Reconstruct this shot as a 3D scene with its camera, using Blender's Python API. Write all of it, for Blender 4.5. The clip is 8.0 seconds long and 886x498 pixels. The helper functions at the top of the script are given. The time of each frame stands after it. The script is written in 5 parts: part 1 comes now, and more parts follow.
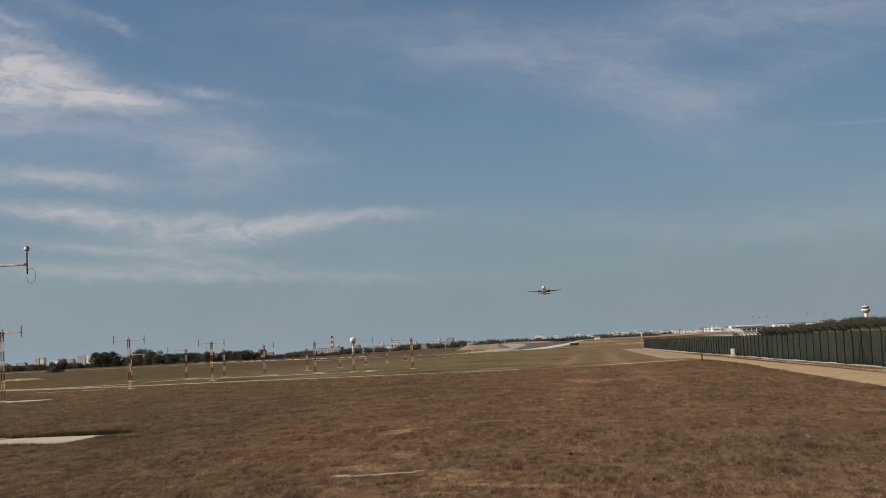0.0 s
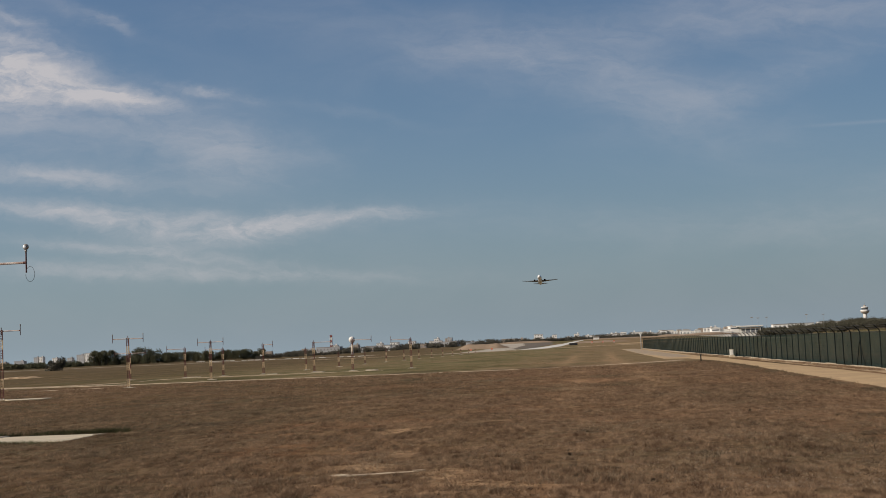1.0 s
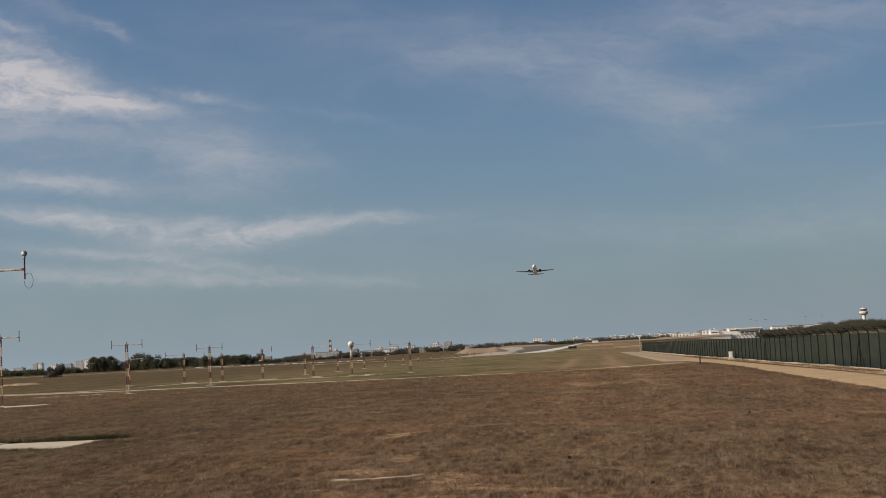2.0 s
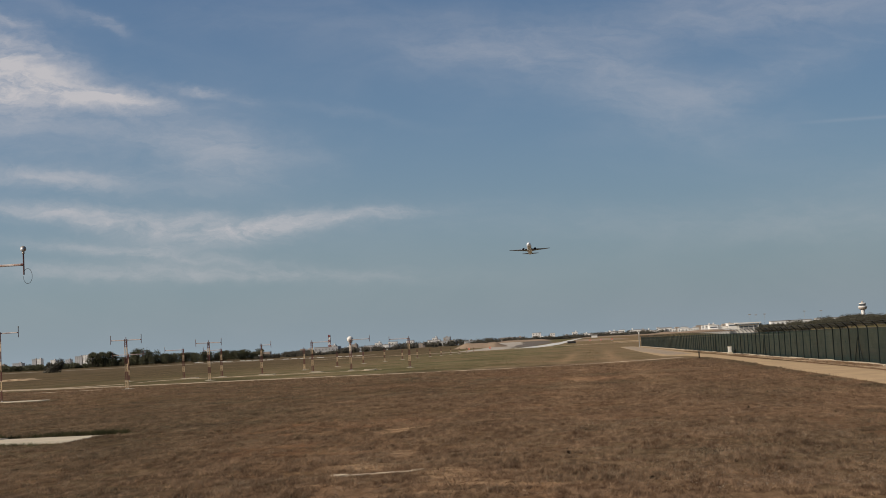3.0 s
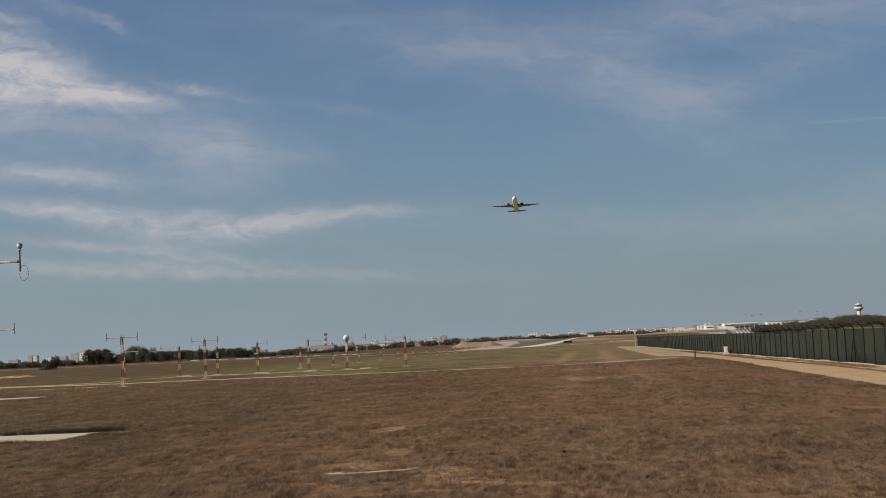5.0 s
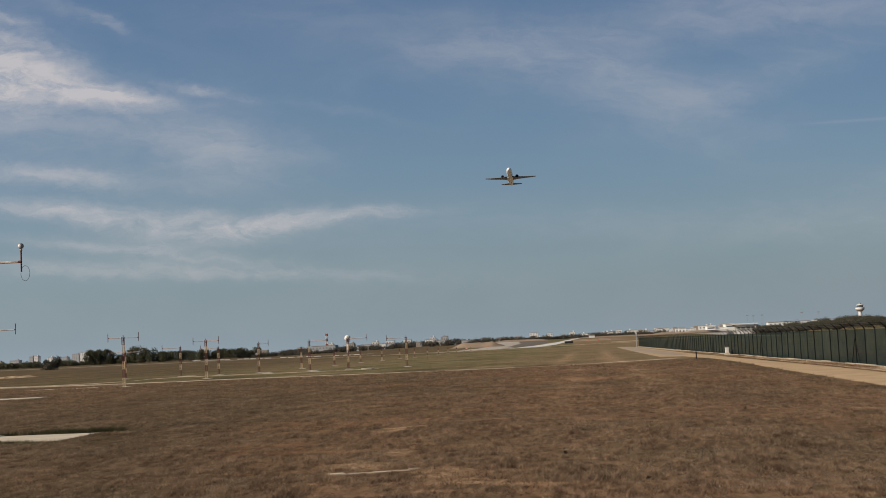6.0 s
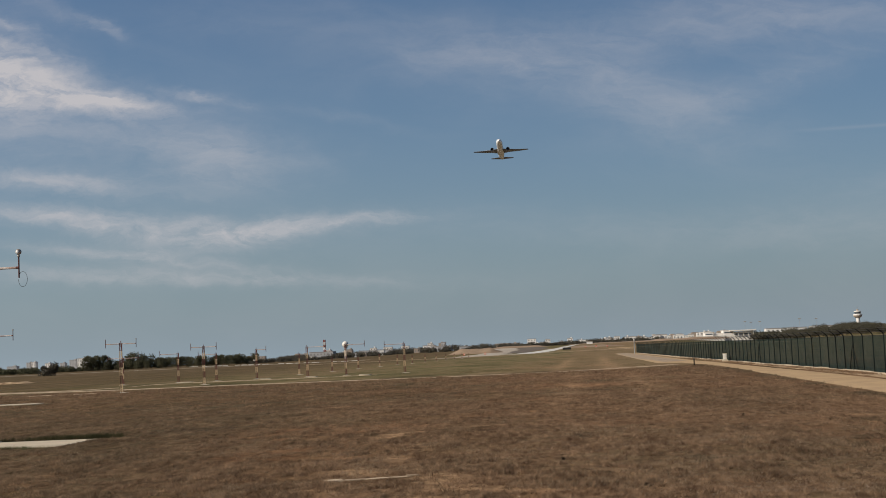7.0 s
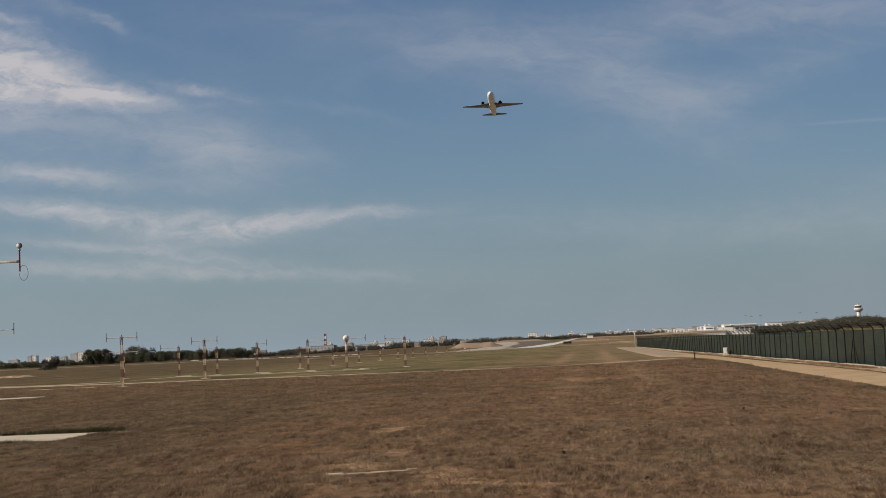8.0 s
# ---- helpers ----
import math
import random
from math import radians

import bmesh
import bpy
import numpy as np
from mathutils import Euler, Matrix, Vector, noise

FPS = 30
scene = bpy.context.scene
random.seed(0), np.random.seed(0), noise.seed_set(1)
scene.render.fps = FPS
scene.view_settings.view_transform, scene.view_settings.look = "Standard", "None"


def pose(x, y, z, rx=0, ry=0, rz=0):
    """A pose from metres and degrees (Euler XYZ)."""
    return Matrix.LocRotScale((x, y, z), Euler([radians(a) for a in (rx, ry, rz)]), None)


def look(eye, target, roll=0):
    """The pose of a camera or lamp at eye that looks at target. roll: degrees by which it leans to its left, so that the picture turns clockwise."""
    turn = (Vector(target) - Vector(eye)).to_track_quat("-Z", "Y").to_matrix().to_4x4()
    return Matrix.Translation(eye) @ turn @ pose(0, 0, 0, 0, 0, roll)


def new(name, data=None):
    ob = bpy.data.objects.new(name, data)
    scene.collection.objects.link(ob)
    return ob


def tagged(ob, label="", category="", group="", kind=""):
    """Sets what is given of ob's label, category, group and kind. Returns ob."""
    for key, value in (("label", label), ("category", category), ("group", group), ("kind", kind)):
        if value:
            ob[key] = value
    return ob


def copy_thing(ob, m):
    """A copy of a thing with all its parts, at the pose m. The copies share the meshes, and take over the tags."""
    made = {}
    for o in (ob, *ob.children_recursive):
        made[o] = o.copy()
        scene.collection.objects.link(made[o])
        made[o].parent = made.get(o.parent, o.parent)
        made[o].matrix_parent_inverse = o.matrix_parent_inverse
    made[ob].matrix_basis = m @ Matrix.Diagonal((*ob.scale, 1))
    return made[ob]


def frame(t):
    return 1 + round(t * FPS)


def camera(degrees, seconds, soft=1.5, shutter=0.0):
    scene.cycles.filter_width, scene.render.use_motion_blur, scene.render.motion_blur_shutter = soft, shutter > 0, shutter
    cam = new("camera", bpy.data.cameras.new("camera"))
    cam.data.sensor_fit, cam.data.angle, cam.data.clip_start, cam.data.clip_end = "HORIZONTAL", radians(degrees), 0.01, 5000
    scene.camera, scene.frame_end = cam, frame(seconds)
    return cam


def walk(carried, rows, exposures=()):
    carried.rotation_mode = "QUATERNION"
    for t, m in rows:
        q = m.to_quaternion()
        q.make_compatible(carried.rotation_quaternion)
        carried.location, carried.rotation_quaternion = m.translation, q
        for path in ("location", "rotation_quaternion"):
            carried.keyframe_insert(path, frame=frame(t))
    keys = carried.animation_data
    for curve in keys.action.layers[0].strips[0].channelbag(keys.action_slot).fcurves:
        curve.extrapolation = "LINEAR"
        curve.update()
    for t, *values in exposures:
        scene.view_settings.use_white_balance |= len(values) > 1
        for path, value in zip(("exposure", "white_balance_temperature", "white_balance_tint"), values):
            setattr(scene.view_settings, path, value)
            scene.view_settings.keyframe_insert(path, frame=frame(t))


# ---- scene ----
# ---- the camera, hand-held on one spot ----
cam = camera(36.9, 8.0, soft=0.9)
walk(cam, [
    (0.0, pose(0, 0, 2.75, 94.278, 0, 6.392) @ pose(0, 0, 0, 0, 0, -2.700)),
    (0.5, pose(0, 0, 2.75, 94.264, 0, 6.339) @ pose(0, 0, 0, 0, 0, -2.773)),
    (1.0, pose(0, 0, 2.75, 94.258, 0, 6.361) @ pose(0, 0, 0, 0, 0, -2.524)),
    (1.5, pose(0, 0, 2.75, 94.488, 0, 6.366) @ pose(0, 0, 0, 0, 0, -2.773)),
    (3.0, pose(0, 0, 2.75, 94.214, 0, 6.260) @ pose(0, 0, 0, 0, 0, -2.927)),
    (3.5, pose(0, 0, 2.75, 94.178, 0, 6.093) @ pose(0, 0, 0, 0, 0, -2.770)),
    (4.0, pose(0, 0, 2.75, 94.155, 0, 5.901) @ pose(0, 0, 0, 0, 0, -2.705)),
    (4.5, pose(0, 0, 2.75, 94.158, 0, 6.028) @ pose(0, 0, 0, 0, 0, -2.697)),
    (6.0, pose(0, 0, 2.75, 94.182, 0, 6.169) @ pose(0, 0, 0, 0, 0, -2.630)),
    (6.5, pose(0, 0, 2.75, 94.283, 0, 6.085) @ pose(0, 0, 0, 0, 0, -2.531)),
    (7.0, pose(0, 0, 2.75, 94.444, 0, 6.065) @ pose(0, 0, 0, 0, 0, -2.598)),
    (7.5, pose(0, 0, 2.75, 94.318, 0, 6.042) @ pose(0, 0, 0, 0, 0, -2.533)),
    (8.0, pose(0, 0, 2.75, 94.184, 0, 6.107) @ pose(0, 0, 0, 0, 0, -2.571)),
])

# ---- world, sun ----
SUN_ELEV, SUN_AZ = 35.0, -118.0     # degrees above the horizon; degrees from +Y towards +X


class Graph:
    """Small shorthand for node trees: numbers and sockets mix freely."""

    def __init__(self, tree):
        self.tree = tree

    def put(self, socket, value):
        if isinstance(value, bpy.types.NodeSocket):
            self.tree.links.new(value, socket)
        else:
            socket.default_value = value

    def math(self, op, a, b=0.0, clamp=False):
        n = self.tree.nodes.new("ShaderNodeMath")
        n.operation, n.use_clamp = op, clamp
        self.put(n.inputs[0], a)
        self.put(n.inputs[1], b)
        return n.outputs[0]

    def dot(self, a, b):
        n = self.tree.nodes.new("ShaderNodeVectorMath")
        n.operation = "DOT_PRODUCT"
        self.put(n.inputs[0], a)
        self.put(n.inputs[1], b)
        return n.outputs["Value"]

    def xyz(self, x, y, z=0.0):
        n = self.tree.nodes.new("ShaderNodeCombineXYZ")
        for s, v in zip(n.inputs, (x, y, z)):
            self.put(s, v)
        return n.outputs[0]

    def split(self, v):
        n = self.tree.nodes.new("ShaderNodeSeparateXYZ")
        self.put(n.inputs[0], v)
        return n.outputs

    def noise(self, vector, scale, detail=4.0, rough=0.55, distortion=0.0):
        n = self.tree.nodes.new("ShaderNodeTexNoise")
        self.put(n.inputs["Vector"], vector)
        n.inputs["Scale"].default_value = scale
        n.inputs["Detail"].default_value = detail
        n.inputs["Roughness"].default_value = rough
        n.inputs["Distortion"].default_value = distortion
        return n.outputs["Fac"]

    def ramp(self, fac, stops):
        n = self.tree.nodes.new("ShaderNodeValToRGB")
        self.put(n.inputs[0], fac)
        e = n.color_ramp.elements
        while len(e) < len(stops):
            e.new(0.5)
        for i, (p, c) in enumerate(stops):
            e[i].position = p
            e[i].color = (*c, 1) if len(c) == 3 else c
        return n.outputs[0]

    def step(self, x, lo, hi):
        n = self.tree.nodes.new("ShaderNodeMapRange")
        n.interpolation_type = "SMOOTHSTEP"
        self.put(n.inputs[0], x)
        n.inputs[1].default_value, n.inputs[2].default_value = lo, hi
        return n.outputs[0]

    def mix(self, fac, a, b, blend="MIX"):
        n = self.tree.nodes.new("ShaderNodeMix")
        n.data_type, n.blend_type = "RGBA", blend
        self.put(n.inputs[0], fac)
        for s, v in ((n.inputs[6], a), (n.inputs[7], b)):
            self.put(s, (*v, 1) if isinstance(v, tuple) and len(v) == 3 else v)
        return n.outputs[2]


def make_world():
    world = bpy.data.worlds.new("sky")
    scene.world = world
    world.use_nodes = True
    tree = world.node_tree
    tree.nodes.clear()
    g = Graph(tree)
    sky = tree.nodes.new("ShaderNodeTexSky")
    sky.sky_type, sky.sun_disc = "NISHITA", False
    sky.sun_elevation, sky.sun_rotation = radians(SUN_ELEV), radians(SUN_AZ)
    sky.altitude, sky.air_density, sky.dust_density, sky.ozone_density = 10, 1.0, SKY_DUST, 1.6
    way = tree.nodes.new("ShaderNodeTexCoord").outputs["Generated"]
    # a flat chart of the western sky, in thousandths of a radian-like unit, level with the horizon
    fore = g.dot(way, (-0.11103, 0.99101, 0.0746))
    safe = g.math("MAXIMUM", fore, 0.15)
    a = g.math("MULTIPLY", g.math("DIVIDE", g.dot(way, (0.99229, 0.1147, -0.04698)), safe), 2.35)
    b = g.math("MULTIPLY", g.math("DIVIDE", g.dot(way, (0.05511, -0.06881, 0.99611)), safe), 2.35)
    ahead = g.step(fore, 0.2, 0.6)
    chart = g.xyz(g.math("MULTIPLY", a, 1.0), g.math("MULTIPLY", b, 2.6))
    wisps = g.noise(chart, 4.2, 9.0, 0.62, 0.7)
    soft = g.noise(g.xyz(a, g.math("MULTIPLY", b, 1.6), 7.0), 2.6, 5.0, 0.55, 0.3)
    # wind pulls the cloud edges about
    shift_a = g.math("MULTIPLY", g.math("SUBTRACT", g.noise(g.xyz(a, g.math("MULTIPLY", b, 1.8), 1.0), 9.0, 6.0, 0.6), 0.5), 0.16)
    shift_b = g.math("MULTIPLY", g.math("SUBTRACT", g.noise(g.xyz(a, g.math("MULTIPLY", b, 1.8), 4.0), 11.0, 6.0, 0.6), 0.5), 0.045)
    wa, wb = g.math("ADD", a, shift_a), g.math("ADD", b, shift_b)

    def gather(banks):
        total = 0.0
        for ca, cb, length, width, lean, thick in banks:
            c, s = math.cos(radians(lean)), math.sin(radians(lean))
            da, db = g.math("SUBTRACT", wa, ca), g.math("SUBTRACT", wb, cb)
            u = g.math("ADD", g.math("MULTIPLY", da, c / length), g.math("MULTIPLY", db, s / length))
            v = g.math("ADD", g.math("MULTIPLY", da, -s / width), g.math("MULTIPLY", db, c / width))
            r = g.math("ADD", g.math("MULTIPLY", u, u), g.math("MULTIPLY", v, v))
            total = g.math("ADD", total, g.math("MULTIPLY", g.math("POWER", 2.718, g.math("MULTIPLY", r, -1.0)), thick))
        return total
    # cloud banks: centre, half-length, half-width, lean in degrees, thickness
    dense = gather((
        (-0.775, 0.322, 0.100, 0.076, -16, 0.66),
        (-0.665, 0.292, 0.120, 0.036, -18, 0.50),
        (-0.550, 0.266, 0.110, 0.016, -8, 0.40),
        (-0.420, 0.276, 0.080, 0.009, -9, 0.40),
        (-0.594, 0.398, 0.040, 0.009, -25, 0.22),
        (-0.769, 0.406, 0.045, 0.010, -15, 0.30),
        (-0.680, 0.125, 0.170, 0.018, -4, 0.52),
        (-0.790, 0.285, 0.080, 0.060, 0, 0.30),
        (-0.630, 0.262, 0.130, 0.016, -3, 0.32),
        (-0.690, 0.068, 0.190, 0.020, -3, 0.48),
    ))
    dense = g.math("ADD", dense, gather((
        (-0.455, 0.034, 0.150, 0.025, -3, 0.56),
        (-0.285, 0.040, 0.150, 0.019, 8, 0.56),
        (-0.130, 0.060, 0.120, 0.010, 4, 0.32),
        (-0.545, -0.007, 0.190, 0.012, -5, 0.52),
        (-0.480, -0.043, 0.360, 0.014, -1, 0.40),
        (-0.600, 0.045, 0.120, 0.014, -8, 0.22),
    )))
    thin = gather((
        (-0.784, 0.225, 0.260, 0.060, -4, 0.27),
        (-0.660, 0.425, 0.120, 0.016, -22, 0.16),
        (-0.380, 0.158, 0.130, 0.050, -4, 0.42),
        (-0.480, 0.210, 0.200, 0.040, -6, 0.18),
        (-0.160, 0.240, 0.120, 0.010, -12, 0.10),
        (0.120, 0.340, 0.200, 0.045, -2, 0.30),
        (0.340, 0.290, 0.180, 0.050, -8, 0.16),
        (-0.010, 0.400, 0.300, 0.030, -5, 0.08),
    ))
    thin = g.math("ADD", thin, gather((
        (0.560, 0.415, 0.320, 0.050, 4, 0.34),
        (0.600, 0.310, 0.180, 0.034, 18, 0.20),
        (0.420, 0.240, 0.160, 0.060, -18, 0.18),
        (-0.300, 0.400, 0.260, 0.034, -6, 0.06),
        (0.640, 0.045, 0.260, 0.034, 2, 0.20),
        (0.780, 0.120, 0.160, 0.045, 5, 0.10),
        (0.160, 0.050, 0.300, 0.030, 0, 0.10),
    )))
    strands = g.noise(g.xyz(g.math("ADD", wa, g.math("MULTIPLY", wb, 0.6)), g.math("MULTIPLY", wb, 3.4), 5.0), 8.0, 9.0, 0.64, 0.6)
    curds = g.noise(g.xyz(wa, g.math("MULTIPLY", wb, 1.7), 3.0), 26.0, 5.0, 0.6, 0.3)
    grain = g.math("ADD", g.math("MULTIPLY", strands, 0.72), g.math("MULTIPLY", curds, 0.28))
    body = g.math("MULTIPLY", dense, g.math("ADD", 0.30, g.math("MULTIPLY", g.step(grain, 0.30, 0.68), 0.95)))
    body = g.math("ADD", body, g.math("MULTIPLY", thin, g.math("ADD", 0.35, g.math("MULTIPLY", g.step(g.math("ADD", g.math("MULTIPLY", strands, 0.6), g.math("MULTIPLY", wisps, 0.4)), 0.32, 0.70), 0.75))))
    trail = g.math("MULTIPLY", g.step(a, 0.60, 0.72), g.math("POWER", 2.718, g.math("MULTIPLY", g.math("POWER", g.math(
        "DIVIDE", g.math("SUBTRACT", g.math("SUBTRACT", b, 0.224), g.math("MULTIPLY", g.math("SUBTRACT", a, 0.72), 0.07)), 0.0032), 2.0), -1.0)))
    body = g.math("ADD", body, g.math("MULTIPLY", trail, 0.10))
    veil = g.math("MULTIPLY", g.step(g.math("ADD", g.math("MULTIPLY", soft, 0.7), g.math("MULTIPLY", wisps, 0.45)), 0.48, 0.85), 0.06)
    cloud = g.math("MULTIPLY", g.math("ADD", g.math("MULTIPLY", body, ahead), veil), 1.0, True)
    tinted = g.mix(1.0, sky.outputs[0], SKY_TINT, "MULTIPLY")
    up = g.split(way)[2]
    hazed = g.mix(g.math("MULTIPLY", g.math("POWER", 2.718, g.math("MULTIPLY", g.math("MAXIMUM", up, 0.0), -10.0)), 0.96), tinted, HAZE)
    # the sky pales smoothly towards the sun's side
    side = g.math("SUBTRACT", 0.98, g.math("MULTIPLY", g.math("MINIMUM", g.math("MAXIMUM", g.split(way)[0], -0.6), 0.6), 0.22))
    hazed = g.mix(1.0, hazed, g.xyz(side, side, side), "MULTIPLY")
    colour = g.mix(g.math("MULTIPLY", cloud, 0.92), hazed, CLOUD)
    back = tree.nodes.new("ShaderNodeBackground")
    g.put(back.inputs[0], colour)
    back.inputs[1].default_value = SKY_STRENGTH
    out = tree.nodes.new("ShaderNodeOutputWorld")
    tree.links.new(back.outputs[0], out.inputs[0])


SKY_STRENGTH, SKY_DUST = 0.10, 1.5
SKY_TINT = (0.500, 0.620, 0.735, 1)
HAZE = (2.66, 3.30, 3.80, 1)
CLOUD = (5.45, 5.25, 5.40, 1)
make_world()

sun = new("sun", bpy.data.lights.new("sun", "SUN"))
sun.data.energy, sun.data.angle, sun.data.color = 4.7, radians(0.53), (1.0, 0.88, 0.74)
az, el = radians(SUN_AZ), radians(SUN_ELEV)
toward_sun = Vector((math.sin(az) * math.cos(el), math.cos(az) * math.cos(el), math.sin(el)))
sun.matrix_world = look(toward_sun * 50, (0, 0, 0))
scene.view_settings.exposure = 0.0


# ---- materials ----
def material(name, colour, rough=0.8, metal=0.0, vary=0.25, scale=3.0, fine=40.0, bump=0.2, bump_dist=0.01, second=None, by_object=0.0, by_island=0.0, coords="Object", spec=0.4):
    """A surface with blotches at one scale, grain at a finer one, and relief."""
    m = bpy.data.materials.new(name)
    m.use_nodes = True
    tree = m.node_tree
    g = Graph(tree)
    b = tree.nodes["Principled BSDF"]
    if coords in ("World", "Drawn"):
        where = tree.nodes.new("ShaderNodeNewGeometry").outputs["Position"]
    else:
        where = tree.nodes.new("ShaderNodeTexCoord").outputs[coords]
    if coords == "Drawn":
        across, along, _ = g.split(where)
        where = g.xyz(across, g.math("MULTIPLY", along, 0.22))
    big, small = g.noise(where, scale, 4.0, 0.6), g.noise(where, fine, 4.0, 0.65)
    second = second or tuple(c * 0.6 for c in colour)
    t = g.math("ADD", g.math("MULTIPLY", big, 0.65), g.math("MULTIPLY", small, 0.45))
    c = g.mix(g.math("MULTIPLY", g.step(t, 0.40, 0.72), min(1.0, vary * 2.2)), colour, second)
    if by_object:
        r = tree.nodes.new("ShaderNodeObjectInfo").outputs["Random"]
        c = g.mix(g.math("MULTIPLY", r, by_object), c, second)
    if by_island:
        r = tree.nodes.new("ShaderNodeNewGeometry").outputs["Random Per Island"]
        c = g.mix(g.math("MULTIPLY", r, by_island), c, second)
    g.put(b.inputs["Base Color"], c)
    g.put(b.inputs["Roughness"], g.math("ADD", rough - 0.06, g.math("MULTIPLY", small, 0.12), True))
    b.inputs["Metallic"].default_value = metal
    b.inputs["Specular IOR Level"].default_value = spec
    if bump:
        n = tree.nodes.new("ShaderNodeBump")
        n.inputs["Strength"].default_value, n.inputs["Distance"].default_value = bump, bump_dist
        g.put(n.inputs["Height"], small)
        g.put(b.inputs["Normal"], n.outputs[0])
    return m


# bare sandy spots: centre, half-widths, strength; and wheel ruts worn along the strip
SANDY = ((-6.9, 44.7, 0.50, 1.7, 1.4), (-6.2, 46.3, 0.45, 0.9, 0.9), (-5.6, 38.8, 1.0, 3.4, 0.50), (-5.2, 35.3, 0.55, 1.3, 0.75), (-5.6, 31.4, 1.0, 1.0, 0.90), (-3.5, 29.4, 0.9, 0.9, 0.95), (-3.2, 28.0, 0.8, 0.6, 1.00),
         (-2.6, 26.8, 1.0, 0.6, 0.90), (-1.5, 26.0, 0.9, 0.5, 0.90), (-5.7, 27.0, 0.45, 0.35, 0.9), (-3.3, 25.4, 0.5, 0.3, 0.7), (9.0, 46.0, 0.9, 0.4, 0.9), (-18.5, 59.6, 1.1, 0.8, 0.6), (-8.0, 33.1, 0.6, 0.6, 0.5))
RUTS = ((-4.0, 215.0, 1.0, 80.0, 0.75), (2.6, 215.0, 1.0, 80.0, 0.75), (3.6, 110.0, 1.2, 50.0, 0.65), (-1.4, 95.0, 1.1, 45.0, 0.60), (-12.0, 62.0, 3.0, 5.0, 0.35))


def ground_material():
    m = bpy.data.materials.new("dry_grassland")
    m.use_nodes = True
    tree = m.node_tree
    g = Graph(tree)
    b = tree.nodes["Principled BSDF"]
    p = tree.nodes.new("ShaderNodeNewGeometry").outputs["Position"]
    x, y, _ = g.split(p)
    # mowing runs along the strip, so the patches are drawn out that way
    runs = g.xyz(g.math("MULTIPLY", x, 1.0), g.math("MULTIPLY", y, 0.42))
    vast, broad, patch = g.noise(runs, 0.022, 4.0, 0.55), g.noise(runs, 0.12, 4.0, 0.55), g.noise(runs, 0.55, 5.0, 0.62)
    drawn = g.xyz(x, g.math("MULTIPLY", y, 0.36))
    clump, tuft, blade = g.noise(drawn, 1.3, 4.0, 0.65), g.noise(drawn, 4.5, 5.0, 0.70), g.noise(drawn, 24.0, 4.0, 0.7)
    tone = g.math("ADD", g.math("ADD", g.math("ADD", g.math("MULTIPLY", broad, 0.20), g.math("MULTIPLY", patch, 0.24)), g.math("MULTIPLY", clump, 0.26)),
                  g.math("ADD", g.math("MULTIPLY", tuft, 0.24), g.math("MULTIPLY", blade, 0.14)))
    brown = g.ramp(g.step(tone, 0.42, 0.70), ((0.0, (0.060, 0.035, 0.019)), (0.38, (0.148, 0.087, 0.047)), (0.70, (0.226, 0.137, 0.076)), (1.0, (0.345, 0.228, 0.134))))
    olive = g.ramp(g.step(tone, 0.42, 0.70), ((0.0, (0.036, 0.027, 0.015)), (0.45, (0.100, 0.070, 0.037)), (1.0, (0.225, 0.155, 0.090))))
    # the olive ramp is mixed in by noise, more of it towards -x
    olive_share = g.math("ADD", g.math("ADD", g.noise(p, 0.045, 3.0, 0.5), g.math("MULTIPLY", patch, 0.5)), g.math("MULTIPLY", g.step(g.math("MULTIPLY", x, -1.0), 2.0, 26.0), 0.24))
    brown = g.mix(g.step(olive_share, 0.66, 0.92), brown, olive)
    # rusty stretches where the grass died back
    rust = g.step(g.noise(runs, 0.16, 3.0, 0.5), 0.44, 0.60)
    brown = g.mix(g.math("MULTIPLY", rust, g.math("SUBTRACT", 0.75, g.math("MULTIPLY", g.step(x, -3.0, 5.0), 0.55))), brown, g.mix(1.0, brown, (1.10, 0.97, 0.87), "MULTIPLY"))
    # the strip beyond the track is greener
    tone_far = g.math("ADD", g.math("ADD", g.math("MULTIPLY", vast, 0.34), g.math("MULTIPLY", broad, 0.40)), g.math("ADD", g.math("MULTIPLY", patch, 0.22), g.math("MULTIPLY", clump, 0.12)))
    green = g.ramp(g.step(tone_far, 0.40, 0.68), ((0.0, (0.076, 0.072, 0.030)), (0.5, (0.168, 0.136, 0.066)), (1.0, (0.300, 0.215, 0.122))))
    # the western end was mown last and has gone browner
    green = g.mix(g.math("MULTIPLY", g.step(g.math("ADD", g.math("MULTIPLY", x, -1.0), g.math("MULTIPLY", broad, 60.0)), 58.0, 130.0), 0.72), green, g.ramp(broad, ((0.35, (0.060, 0.040, 0.022)), (0.65, (0.108, 0.071, 0.040)))))
    # and the end towards the service road has dried out
    green = g.mix(g.math("MULTIPLY", g.step(g.math("ADD", x, g.math("MULTIPLY", broad, 30.0)), -4.0, 14.0), g.math("MULTIPLY", 0.6, g.math("SUBTRACT", 1.0, g.step(x, 30.0, 60.0)))), green, g.ramp(tone_far, ((0.35, (0.130, 0.086, 0.048)), (0.65, (0.255, 0.172, 0.098)))))
    edge = g.math("ADD", y, g.math("MULTIPLY", g.math("SUBTRACT", broad, 0.5), 40.0))
    beyond = g.step(edge, 144.0, 166.0)
    dry = g.step(g.math("ADD", g.math("MULTIPLY", vast, 0.9), g.math("MULTIPLY", broad, 0.6)), 0.70, 1.00)
    c = g.mix(g.math("MULTIPLY", beyond, g.math("SUBTRACT", 0.95, g.math("MULTIPLY", dry, 0.65))), brown, green)
    # bare sandy patches and wheel ruts worn into the sward
    bare = 0.0
